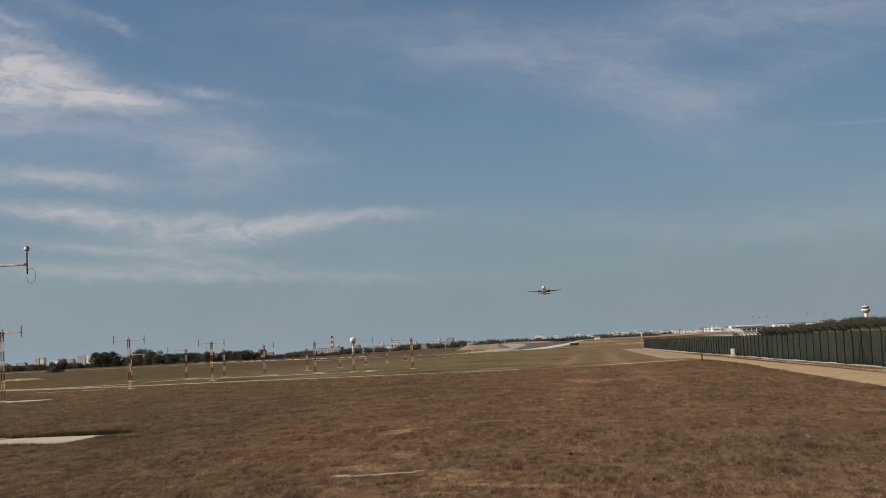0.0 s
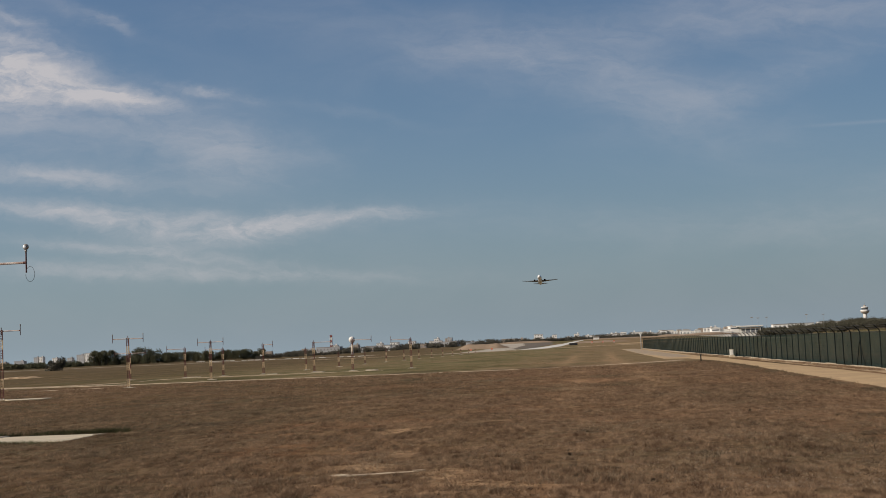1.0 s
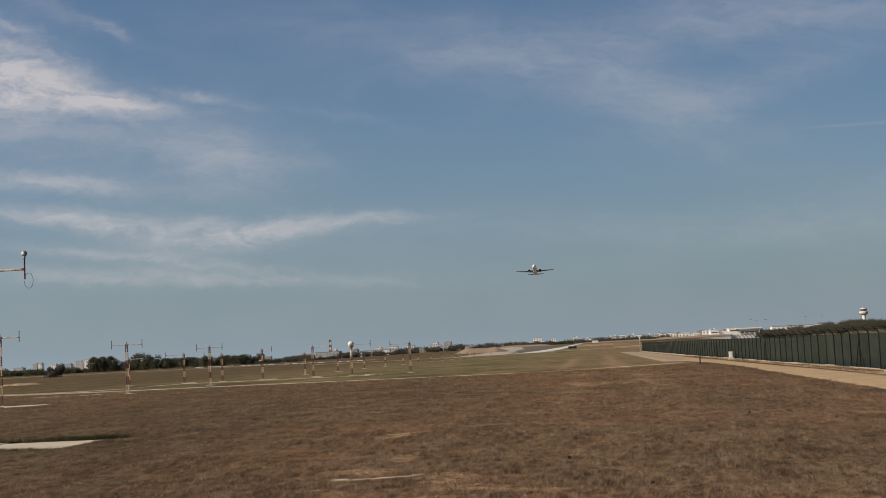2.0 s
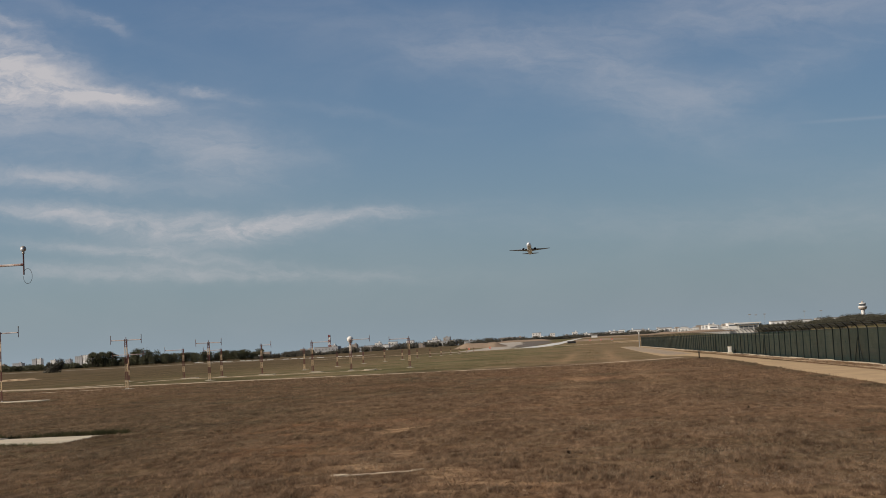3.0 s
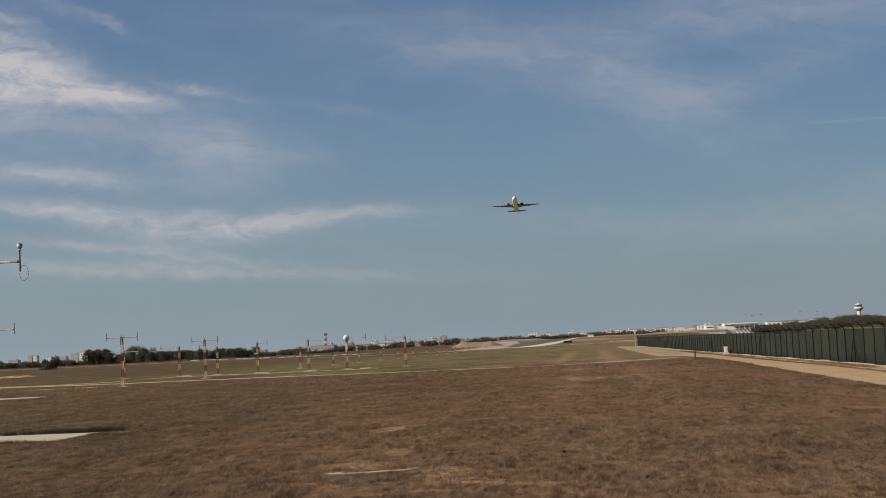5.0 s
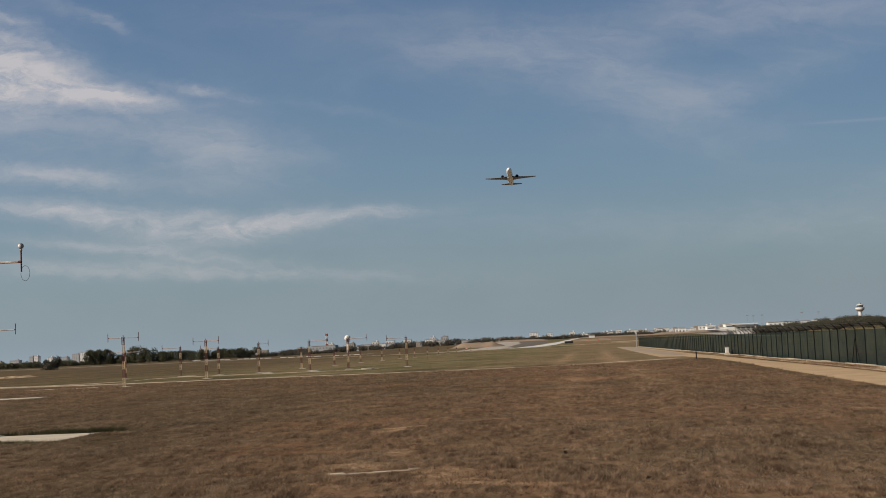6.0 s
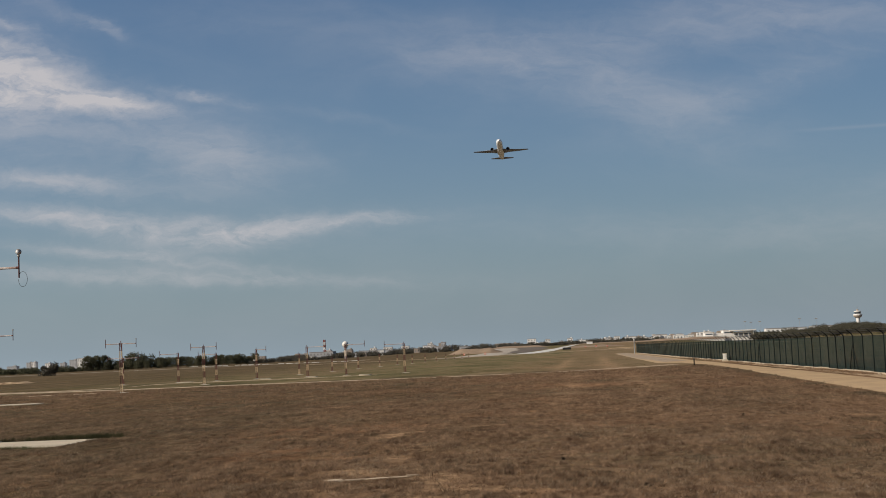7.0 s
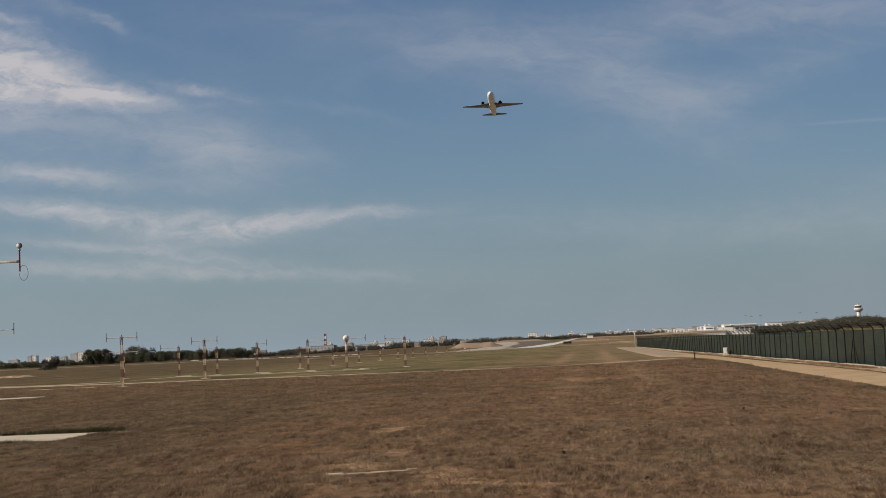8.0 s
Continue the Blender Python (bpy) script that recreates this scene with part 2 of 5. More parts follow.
    for px_, py_, wx, wy, k in SANDY + RUTS:
        du = g.math("DIVIDE", g.math("SUBTRACT", x, px_), wx)
        dv = g.math("DIVIDE", g.math("SUBTRACT", y, py_), wy)
        r = g.math("ADD", g.math("MULTIPLY", du, du), g.math("MULTIPLY", dv, dv))
        bare = g.math("ADD", bare, g.math("MULTIPLY", g.math("POWER", 2.718, g.math("MULTIPLY", r, -1.0)), k))
    bare = g.math("MULTIPLY", bare, g.step(g.math("ADD", g.math("MULTIPLY", tuft, 0.6), g.math("MULTIPLY", g.noise(p, 1.3, 4.0), 0.5)), 0.42, 0.66), True)
    c = g.mix(bare, c, g.ramp(blade, ((0.3, (0.26, 0.160, 0.085)), (0.7, (0.47, 0.310, 0.175)))))
    g.put(b.inputs["Base Color"], c)
    b.inputs["Roughness"].default_value = 0.95
    b.inputs["Specular IOR Level"].default_value = 0.03
    n = tree.nodes.new("ShaderNodeBump")
    n.inputs["Strength"].default_value, n.inputs["Distance"].default_value = 0.9, 0.10
    g.put(n.inputs["Height"], g.math("ADD", g.math("MULTIPLY", clump, 1.2), g.math("MULTIPLY", tuft, 0.8)))
    g.put(b.inputs["Normal"], n.outputs[0])
    return m


def net_material():
    """Dark green shade net: woven, so a share of the light passes."""
    m = bpy.data.materials.new("green_shade_net")
    m.use_nodes = True
    tree = m.node_tree
    g = Graph(tree)
    b = tree.nodes["Principled BSDF"]
    p = tree.nodes.new("ShaderNodeNewGeometry").outputs["Position"]
    r = tree.nodes.new("ShaderNodeObjectInfo").outputs["Random"]
    t = g.math("ADD", g.math("MULTIPLY", g.noise(p, 1.1, 4.0), 0.7), g.math("MULTIPLY", r, 0.35))
    g.put(b.inputs["Base Color"], g.ramp(t, ((0.25, (0.011, 0.020, 0.018)), (0.8, (0.024, 0.036, 0.031)))))
    b.inputs["Roughness"].default_value = 0.9
    b.inputs["Specular IOR Level"].default_value = 0.03
    clear = tree.nodes.new("ShaderNodeBsdfTransparent")
    mix = tree.nodes.new("ShaderNodeMixShader")
    g.put(mix.inputs[0], g.math("ADD", 0.73, g.math("MULTIPLY", g.noise(p, 0.7, 3.0), 0.24)))
    tree.links.new(clear.outputs[0], mix.inputs[1])
    tree.links.new(b.outputs[0], mix.inputs[2])
    tree.links.new(mix.outputs[0], tree.nodes["Material Output"].inputs["Surface"])
    return m


GROUND = ground_material()
NET = net_material()
SAND = material("sandy_track", (0.45, 0.318, 0.178), 0.95, vary=0.3, scale=0.35, fine=5.0, bump=0.5, bump_dist=0.03, second=(0.29, 0.200, 0.122), coords="World", spec=0.06)
GREY_ROAD = material("worn_asphalt", (0.40, 0.305, 0.205), 0.92, vary=0.35, scale=0.3, fine=6.0, bump=0.4, second=(0.19, 0.16, 0.13), coords="World", spec=0.06)
PALE_STRIP = material("pale_gravel", (0.58, 0.445, 0.30), 0.95, vary=0.42, scale=0.5, fine=4.0, bump=0.4, second=(0.13, 0.095, 0.062), coords="World", spec=0.06)
RUNWAY = material("runway_asphalt", (0.42, 0.365, 0.295), 0.9, vary=0.4, scale=0.05, fine=1.2, bump=0.1, second=(0.28, 0.245, 0.20), coords="World", spec=0.06)
LIT_CONCRETE = material("lit_concrete", (0.62, 0.60, 0.55), 0.8, vary=0.3, scale=0.4, fine=3.0, coords="World", spec=0.06)
CONCRETE = material("weathered_concrete", (0.53, 0.45, 0.325), 0.9, vary=0.35, scale=0.8, fine=14.0, bump=0.4, second=(0.40, 0.34, 0.26), coords="World", spec=0.06)
STONE = material("pale_stone", (0.46, 0.37, 0.26), 0.9, vary=0.4, scale=2.0, fine=18.0, bump=0.6, second=(0.33, 0.27, 0.20), by_object=0.5, spec=0.06)
RED = material("faded_red_paint", (0.13, 0.042, 0.030), 0.6, vary=0.35, scale=3.0, fine=30.0, second=(0.09, 0.035, 0.024))
WHITE = material("off_white_paint", (0.72, 0.69, 0.63), 0.6, vary=0.25, scale=3.0, fine=30.0, second=(0.52, 0.46, 0.38))
LAMP_GREY = material("dull_lamp_housing", (0.40, 0.36, 0.31), 0.45, 0.3, vary=0.3, scale=8.0, fine=60.0, second=(0.22, 0.17, 0.13))
LAMP_GLASS = material("lamp_glass", (0.66, 0.66, 0.64), 0.12, vary=0.1, bump=0.0, spec=0.6)
CABLE = material("black_cable", (0.05, 0.05, 0.05), 0.6, vary=0.2)
POST = material("dark_green_post", (0.006, 0.009, 0.008), 0.7, vary=0.3, second=(0.012, 0.013, 0.011), spec=0.1)
WIRE = material("dull_wire", (0.10, 0.095, 0.085), 0.5, 0.6, vary=0.2, bump=0.0)
STEEL = material("galvanised_steel", (0.42, 0.42, 0.41), 0.5, 0.5, vary=0.2)
BARK = material("pine_bark", (0.11, 0.075, 0.05), 0.95, vary=0.4, scale=2.0, fine=12.0, bump=0.6, second=(0.05, 0.035, 0.025))
LEAF = material("dark_pine_foliage", (0.056, 0.060, 0.034), 0.85, vary=0.4, scale=0.6, fine=4.0, bump=0.0, second=(0.108, 0.104, 0.060), by_object=0.5, by_island=0.6, spec=0.2)
# distance haze is put into this leaf colour, greyer than LEAF
LEAF_FAR = material("hazed_olive_foliage", (0.066, 0.061, 0.045), 0.9, vary=0.4, scale=0.4, fine=3.0, bump=0.0, second=(0.115, 0.104, 0.080), by_object=0.6, by_island=0.5, spec=0.15)
WALL_WHITE = material("white_render", (0.78, 0.75, 0.70), 0.9, vary=0.2, scale=0.1, fine=1.0, bump=0.0, second=(0.58, 0.55, 0.50), by_object=0.5)
WALL_TAN = material("tan_render", (0.40, 0.33, 0.26), 0.9, vary=0.2, scale=0.1, fine=1.0, bump=0.0, second=(0.28, 0.22, 0.18), by_object=0.5)
WALL_GREY = material("grey_render", (0.44, 0.43, 0.42), 0.9, vary=0.2, scale=0.1, fine=1.0, bump=0.0, second=(0.30, 0.30, 0.30), by_object=0.5)
ROOF = material("flat_roof_gravel", (0.34, 0.31, 0.28), 0.95, vary=0.3, scale=0.2, fine=2.0, bump=0.0)
DARK_GLASS = material("dark_window_glass", (0.10, 0.11, 0.12), 0.15, vary=0.2, scale=0.3, bump=0.0, spec=0.5)
EARTH = material("heaped_earth", (0.28, 0.205, 0.140), 0.95, vary=0.5, scale=0.12, fine=1.2, bump=0.5, bump_dist=0.15, second=(0.21, 0.155, 0.11), coords="World", spec=0.06)
DARK_EARTH = material("dark_broken_asphalt", (0.11, 0.095, 0.08), 0.95, vary=0.4, scale=0.15, fine=1.5, bump=0.5, bump_dist=0.15, second=(0.17, 0.14, 0.11), coords="World", spec=0.06)
HOUSE_GLASS = material("far_window_glass", (0.24, 0.235, 0.225), 0.3, vary=0.2, scale=0.3, bump=0.0)
BLACK = material("black_board", (0.012, 0.012, 0.012), 0.7, vary=0.2)
MAST_WHITE = material("dirty_cream_paint", (0.60, 0.46, 0.28), 0.7, vary=0.5, scale=3.0, fine=30.0, second=(0.28, 0.17, 0.09))
VERGE = material("dry_verge", (0.46, 0.34, 0.21), 0.95, vary=0.6, scale=0.6, fine=5.0, bump=0.5, bump_dist=0.05, second=(0.15, 0.095, 0.055), coords="World", spec=0.06)
TOWER_RED = material("tower_red_paint", (0.27, 0.070, 0.050), 0.6, vary=0.3, second=(0.25, 0.06, 0.04))
FRINGE = material("dark_green_grass", (0.040, 0.042, 0.018), 0.9, vary=0.4, scale=1.0, fine=5.0, bump=0.0, second=(0.095, 0.085, 0.042), by_island=0.4, coords="World", spec=0.1)
WITHERED = material("withered_leaves", (0.045, 0.028, 0.016), 0.9, vary=0.3, bump=0.0)
# olive toned greyer than LEAF to carry the haze over the rise
LEAF_HILL = material("hazed_hill_foliage", (0.058, 0.056, 0.036), 0.9, vary=0.5, scale=0.16, fine=3.0, bump=0.0, second=(0.108, 0.098, 0.068), by_object=0.6, by_island=0.5, spec=0.1)
TAN_STRIP = material("tan_concrete", (0.54, 0.43, 0.30), 0.95, vary=0.6, scale=3.0, fine=18.0, bump=0.5, second=(0.20, 0.135, 0.085), coords="World", spec=0.06)
FLECK = material("bleached_leaf_litter", (0.36, 0.29, 0.21), 0.9, vary=0.4, scale=2.0, fine=9.0, bump=0.0, second=(0.20, 0.145, 0.10), by_island=0.8, coords="World", spec=0.1)
STRAW = material("pale_straw", (0.46, 0.36, 0.24), 0.9, vary=0.3, scale=2.0, fine=9.0, bump=0.0, second=(0.30, 0.21, 0.13), by_island=0.6, coords="World", spec=0.1)
CLOD = material("orange_clods", (0.28, 0.175, 0.098), 0.95, vary=0.5, scale=2.0, fine=12.0, bump=0.3, second=(0.18, 0.105, 0.060), by_island=0.6, coords="World", spec=0.05)
OLIVE_BLADE = material("olive_dry_weeds", (0.082, 0.061, 0.036), 0.9, vary=0.46, scale=4.6, fine=0.9, bump=0.0, second=(0.28, 0.204, 0.128), by_island=0.20, coords="Drawn", spec=0.1)
FAR_BLADE = material("half_dry_tussocks", (0.135, 0.115, 0.052), 0.9, vary=0.45, scale=0.06, fine=0.5, bump=0.0, second=(0.250, 0.175, 0.098), by_island=0.3, coords="World", spec=0.1)
BAR_PAINT = material("chalky_bar_paint", (0.56, 0.50, 0.44), 0.7, vary=0.5, scale=2.5, fine=30.0, second=(0.30, 0.17, 0.13))
STEM_RED = material("dark_stem_paint", (0.085, 0.024, 0.020), 0.6, vary=0.3, second=(0.05, 0.02, 0.018))
SIGN_RED = material("orange_red_sign", (0.55, 0.10, 0.03), 0.5, vary=0.2)
DRY_BLADE = material("dry_grass_blades", (0.112, 0.064, 0.036), 0.9, vary=0.46, scale=4.6, fine=0.9, bump=0.0, second=(0.42, 0.280, 0.168), by_island=0.18, coords="Drawn", spec=0.2)
GREEN_BLADE = material("green_weed_leaves", (0.150, 0.145, 0.070), 0.8, vary=0.3, bump=0.0, second=(0.10, 0.10, 0.045), by_island=0.8, spec=0.3)
SKIN = material("white_aircraft_paint", (0.80, 0.79, 0.77), 0.28, vary=0.12, scale=0.3, fine=3.0, bump=0.0, second=(0.66, 0.64, 0.61), spec=0.5)
WING_GREY = material("grey_wing_metal", (0.17, 0.18, 0.205), 0.4, 0.2, vary=0.25, scale=0.4, fine=3.0, bump=0.0, second=(0.13, 0.14, 0.155))
TAIL_RED = material("dark_tail_paint", (0.22, 0.05, 0.04), 0.35, vary=0.15, bump=0.0)
ENGINE_DARK = material("dark_fan_and_intake_shade", (0.012, 0.012, 0.014), 0.5, 0.4, vary=0.2, bump=0.0)


def let_light_through(m, share):
    """Thin blades and leaves pass part of the light on to their far side."""
    tree = m.node_tree
    b = tree.nodes["Principled BSDF"]
    thin = tree.nodes.new("ShaderNodeBsdfTranslucent")
    tree.links.new(b.inputs["Base Color"].links[0].from_socket, thin.inputs["Color"])
    mix = tree.nodes.new("ShaderNodeMixShader")
    mix.inputs[0].default_value = share
    tree.links.new(b.outputs[0], mix.inputs[1])
    tree.links.new(thin.outputs[0], mix.inputs[2])
    tree.links.new(mix.outputs[0], tree.nodes["Material Output"].inputs["Surface"])


for leafy in (DRY_BLADE, FAR_BLADE, STRAW, OLIVE_BLADE, GREEN_BLADE, FRINGE, WITHERED):
    let_light_through(leafy, 0.45)
for leafy in (LEAF, LEAF_FAR, LEAF_HILL):
    let_light_through(leafy, 0.25)


# ---- mesh shorthand ----
def part(name, bm, mat, parent=None, label="", smooth=False):
    mesh = bpy.data.meshes.new(name)
    bmesh.ops.recalc_face_normals(bm, faces=bm.faces)
    bm.to_mesh(mesh)
    bm.free()
    mesh.materials.append(mat)
    if smooth:
        for poly in mesh.polygons:
            poly.use_smooth = True
    ob = new(name, mesh)
    ob.parent = parent
    if label:
        ob["label"] = label
    return ob


def shared(name, mesh, parent, m=None):
    ob = new(name, mesh)
    ob.parent = parent
    if m is not None:
        ob.matrix_basis = m
    return ob


def thing(name, label, category, m=None, group="", kind=""):
    ob = tagged(new(name), label, category, group, kind)
    ob.empty_display_size = 0.2
    if m is not None:
        ob.matrix_basis = m
    return ob


def box(bm, x, y, z, sx, sy, sz, turn=0.0, bevel=0.0):
    """A block with its base's centre at x, y, z."""
    m = pose(x, y, z + sz / 2, 0, 0, turn) @ Matrix.Diagonal((sx, sy, sz, 1))
    made = bmesh.ops.create_cube(bm, size=1.0, matrix=m)["verts"]
    if bevel:
        edges = list({e for v in made for e in v.link_edges})
        bmesh.ops.bevel(bm, geom=edges, offset=bevel, segments=1, affect="EDGES")


def tube(bm, p, q, r, r2=None, sides=8, caps=True):
    p, q = Vector(p), Vector(q)
    way = q - p
    m = Matrix.Translation((p + q) / 2) @ way.to_track_quat("Z", "Y").to_matrix().to_4x4()
    bmesh.ops.create_cone(bm, cap_ends=caps, segments=sides, radius1=r, radius2=r if r2 is None else r2, depth=way.length, matrix=m)


def ball(bm, x, y, z, r, squash=1.0, u=14, v=9):
    bmesh.ops.create_uvsphere(bm, u_segments=u, v_segments=v, radius=r, matrix=pose(x, y, z) @ Matrix.Diagonal((1, 1, squash, 1)))


def rings(bm, loops, close=True):
    """Skin a row of closed loops of points."""
    rows = [[bm.verts.new(p) for p in loop] for loop in loops]
    n = len(rows[0])
    for a, b in zip(rows, rows[1:]):
        for i in range(n):
            bm.faces.new((a[i], a[(i + 1) % n], b[(i + 1) % n], b[i]))
    if close:
        bm.faces.new(rows[0])
        bm.faces.new(rows[-1][::-1])


# ---- ground ----
def smooth(x, lo, hi):
    t = min(1.0, max(0.0, (x - lo) / (hi - lo)))
    return t * t * (3 - 2 * t)


def ground_height(x, y):
    """Nearly flat airfield: the runway's end lies a little higher, woods stand on a low rise, and the near grass is uneven."""
    z = 4.0 * smooth(y, 570, 1000) * smooth(x, -125, -85) * (1 - smooth(x, 60, 120)) + 4.0 * smooth(y, 800, 1400) * smooth(x, -340, -120) * (1 - smooth(x, -125, -85)) + 5.4 * smooth(y, 650, 1150) * smooth(x, 90, 240)
    if 15 < y < 140 and abs(x) < 60:
        fade = smooth(y, 15, 25) * (1 - smooth(y, 90, 140)) * (1 - smooth(abs(x), 40, 60)) * smooth(x, -18, -10) * (1 - smooth(x, 9.5, 13))
        level = 1 - 0.9 * math.exp(-((x + 5) / 1.7) ** 2 - ((y - 29.55) / 1.3) ** 2)
        z += fade * (0.08 * noise.noise(Vector((x * 0.12, y * 0.08, 0))) + level * (0.07 * noise.noise(Vector((x * 0.42, y * 0.24, 4))) + 0.03 * noise.noise(Vector((x * 0.9, y * 0.55, 9)))))
    return z


def steps(stops):
    out = []
    for lo, hi, n in stops:
        out += [lo + (hi - lo) * i / n for i in range(n)]
    return out + [stops[-1][1]]


def build_ground():
    xs = steps(((-4700, -800, 12), (-800, -60, 20), (-60, 60, 150), (60, 400, 34), (400, 4700, 14)))
    ys = steps(((-600, 10, 8), (10, 100, 140), (100, 200, 40), (200, 1500, 50), (1500, 4850, 20)))
    verts = [(x, y, ground_height(x, y)) for y in ys for x in xs]
    w = len(xs)
    faces = [(j * w + i, j * w + i + 1, (j + 1) * w + i + 1, (j + 1) * w + i) for j in range(len(ys) - 1) for i in range(w - 1)]
    mesh = bpy.data.meshes.new("ground")
    mesh.from_pydata(verts, [], faces)
    mesh.materials.append(GROUND)
    for poly in mesh.polygons:
        poly.use_smooth = True
    tagged(new("ground", mesh), "dry brown airfield grass, greener beyond the track", "ground", kind="structure")


def ribbon(name, rows, mat, lift, label, category, ragged=0.0, fine=1.5):
    """A strip of ground cover between two edges; rows of (left x, left y, right x, right y)."""
    rng = random.Random(name)
    bm = bmesh.new()
    previous = None
    for (a, b) in zip(rows, rows[1:]):
        n = max(1, int(max(math.dist(a[:2], b[:2]), math.dist(a[2:], b[2:])) / fine))
        for i in range(n + (b is rows[-1])):
            t = i / n
            lx, ly, rx, ry = (p + (q - p) * t for p, q in zip(a, b))
            lx, ly, rx, ry = (v + rng.uniform(-ragged, ragged) for v in (lx, ly, rx, ry))
            row = []
            for k in range(5):
                x, y = lx + (rx - lx) * k / 4, ly + (ry - ly) * k / 4
                row.append(bm.verts.new((x, y, ground_height(x, y) + (lift if 0 < k < 4 else -0.03))))
            if previous:
                for k in range(4):
                    bm.faces.new((previous[k], previous[k + 1], row[k + 1], row[k]))
            previous = row
    return tagged(part(name, bm, mat, None), label, category, kind="structure")


build_ground()
ribbon("road", ((12.9, 40, 17.65, 40), (13.0, 96, 17.65, 98), (13.4, 136, 16.5, 136), (12.5, 160, 16.1, 160), (11.4, 176.5, 15.8, 177), (8.3, 180, 15.6, 186), (7.7, 243, 14.9, 243), (7.3, 330, 13.8, 330), (7.0, 400, 12.4, 400)),
       SAND, 0.05, "pale sandy service road beside the perimeter fence", "road", 0.08)
ribbon("apron_path", ((8.9, 187, 14.9, 190), (7.9, 243, 14.3, 243), (7.5, 330, 13.2, 330), (7.2, 395, 12.2, 395)), GREY_ROAD, 0.062, "worn grey paved stretch of the service road", "road", 0.05)
ribbon("track", ((-140, 166, -140, 172), (-78, 160, -78, 166), (-56, 151.5, -56, 157), (-44, 151, -44, 156), (-30, 148.8, -30, 152.9), (-16, 146.4, -16, 150.1), (-3.6, 146.4, -3.6, 149.9), (6, 157, 5, 159.6), (11, 163, 10, 166)),
       PALE_STRIP, 0.03, "narrow pale gravel track crossing the grass", "track", 0.35)
ribbon("track_branch", ((-86, 169, -86, 171), (-68.4, 163, -68.4, 165), (-64, 164, -64, 167), (-61.4, 168, -61.4, 171.5), (-62.5, 182, -61.5, 185), (-58, 187, -58, 190), (-44, 184, -44, 186.5), (-30, 184, -30, 185.5)), PALE_STRIP, 0.034, "faint pale gravel track past the light masts", "track", 0.5)
ribbon("track_branch", ((-62, 139, -62, 140.5), (-56.3, 137.4, -56.3, 139.8), (-53.6, 139, -53.6, 142), (-54.5, 148, -53.2, 150), (-53, 153, -51, 155)), PALE_STRIP, 0.026, "sandy turn-off worn beside the light masts", "track", 0.5)
ribbon("runway", ((-78, 588, -66, 578), (-66, 606, -40, 622), (-62, 680, -34, 672), (-58, 780, -40, 780), (-66, 900, -46, 900), (-70, 1300, -40, 1300)), RUNWAY, 0.06, "pale worn asphalt at the runway's end", "runway", 2.2, 9)
# the strip's pale tone holds the brightness of its sunlit slope
ribbon("blast_pad", ((-40, 628, -25, 630), (-30, 700, -18, 700), (-21, 780, -14, 780), (-13, 900, -9.5, 900), (-9, 980, -7.5, 980)), LIT_CONCRETE, 0.08, "concrete strip climbing to the runway, its sunlit brightness in the colour", "runway", 0.7, 9)
ribbon("asphalt_patch", ((-46, 672, -33, 668), (-45, 730, -28, 724), (-44, 800, -24, 800), (-48, 870, -27, 870), (-50, 930, -34, 930)), DARK_EARTH, 0.10, "dark broken asphalt beside the runway", "runway", 2.4, 7)
ribbon("perimeter_road", ((-122, 560, -122, 566), (-78, 580, -78, 588), (-40, 614, -40, 622), (-22, 640, -22, 648), (6, 662, 6, 668), (30, 660, 30, 668)), PALE_STRIP, 0.07, "thin pale perimeter road before the runway", "road", 0.5, 8)
ribbon("taxiway", ((-420, 770, -420, 800), (-200, 800, -200, 830), (-126, 830, -126, 860)), RUNWAY, 0.05, "far grey taxiway strip", "taxiway", 0.0, 40)
ribbon("taxiway", ((10, 690, 10, 712), (40, 700, 40, 735), (110, 720, 110, 770)), SAND, 0.05, "pale sandy taxiway strip before the terminal", "taxiway", 0.4, 20)


# ---- airliner ----
def wing_loop(x, lead, chord, z, thick):
    """An aerofoil section across x; the nose of the plane points to -Y."""
    out = []
    for u, t in ((0, 0), (0.04, 0.55), (0.2, 1.0), (0.45, 0.95), (0.75, 0.5), (1, 0.03)):
        out.append((x, lead + u * chord, z + t * thick * chord * 0.55))
    for u, t in ((0.75, 0.42), (0.45, 0.85), (0.2, 0.9), (0.04, 0.5)):
        out.append((x, lead + u * chord, z - t * thick * chord * 0.45))
    return out


def mirrored(loops, side):
    return [[(x * side, y, z) for x, y, z in loop] for loop in loops]


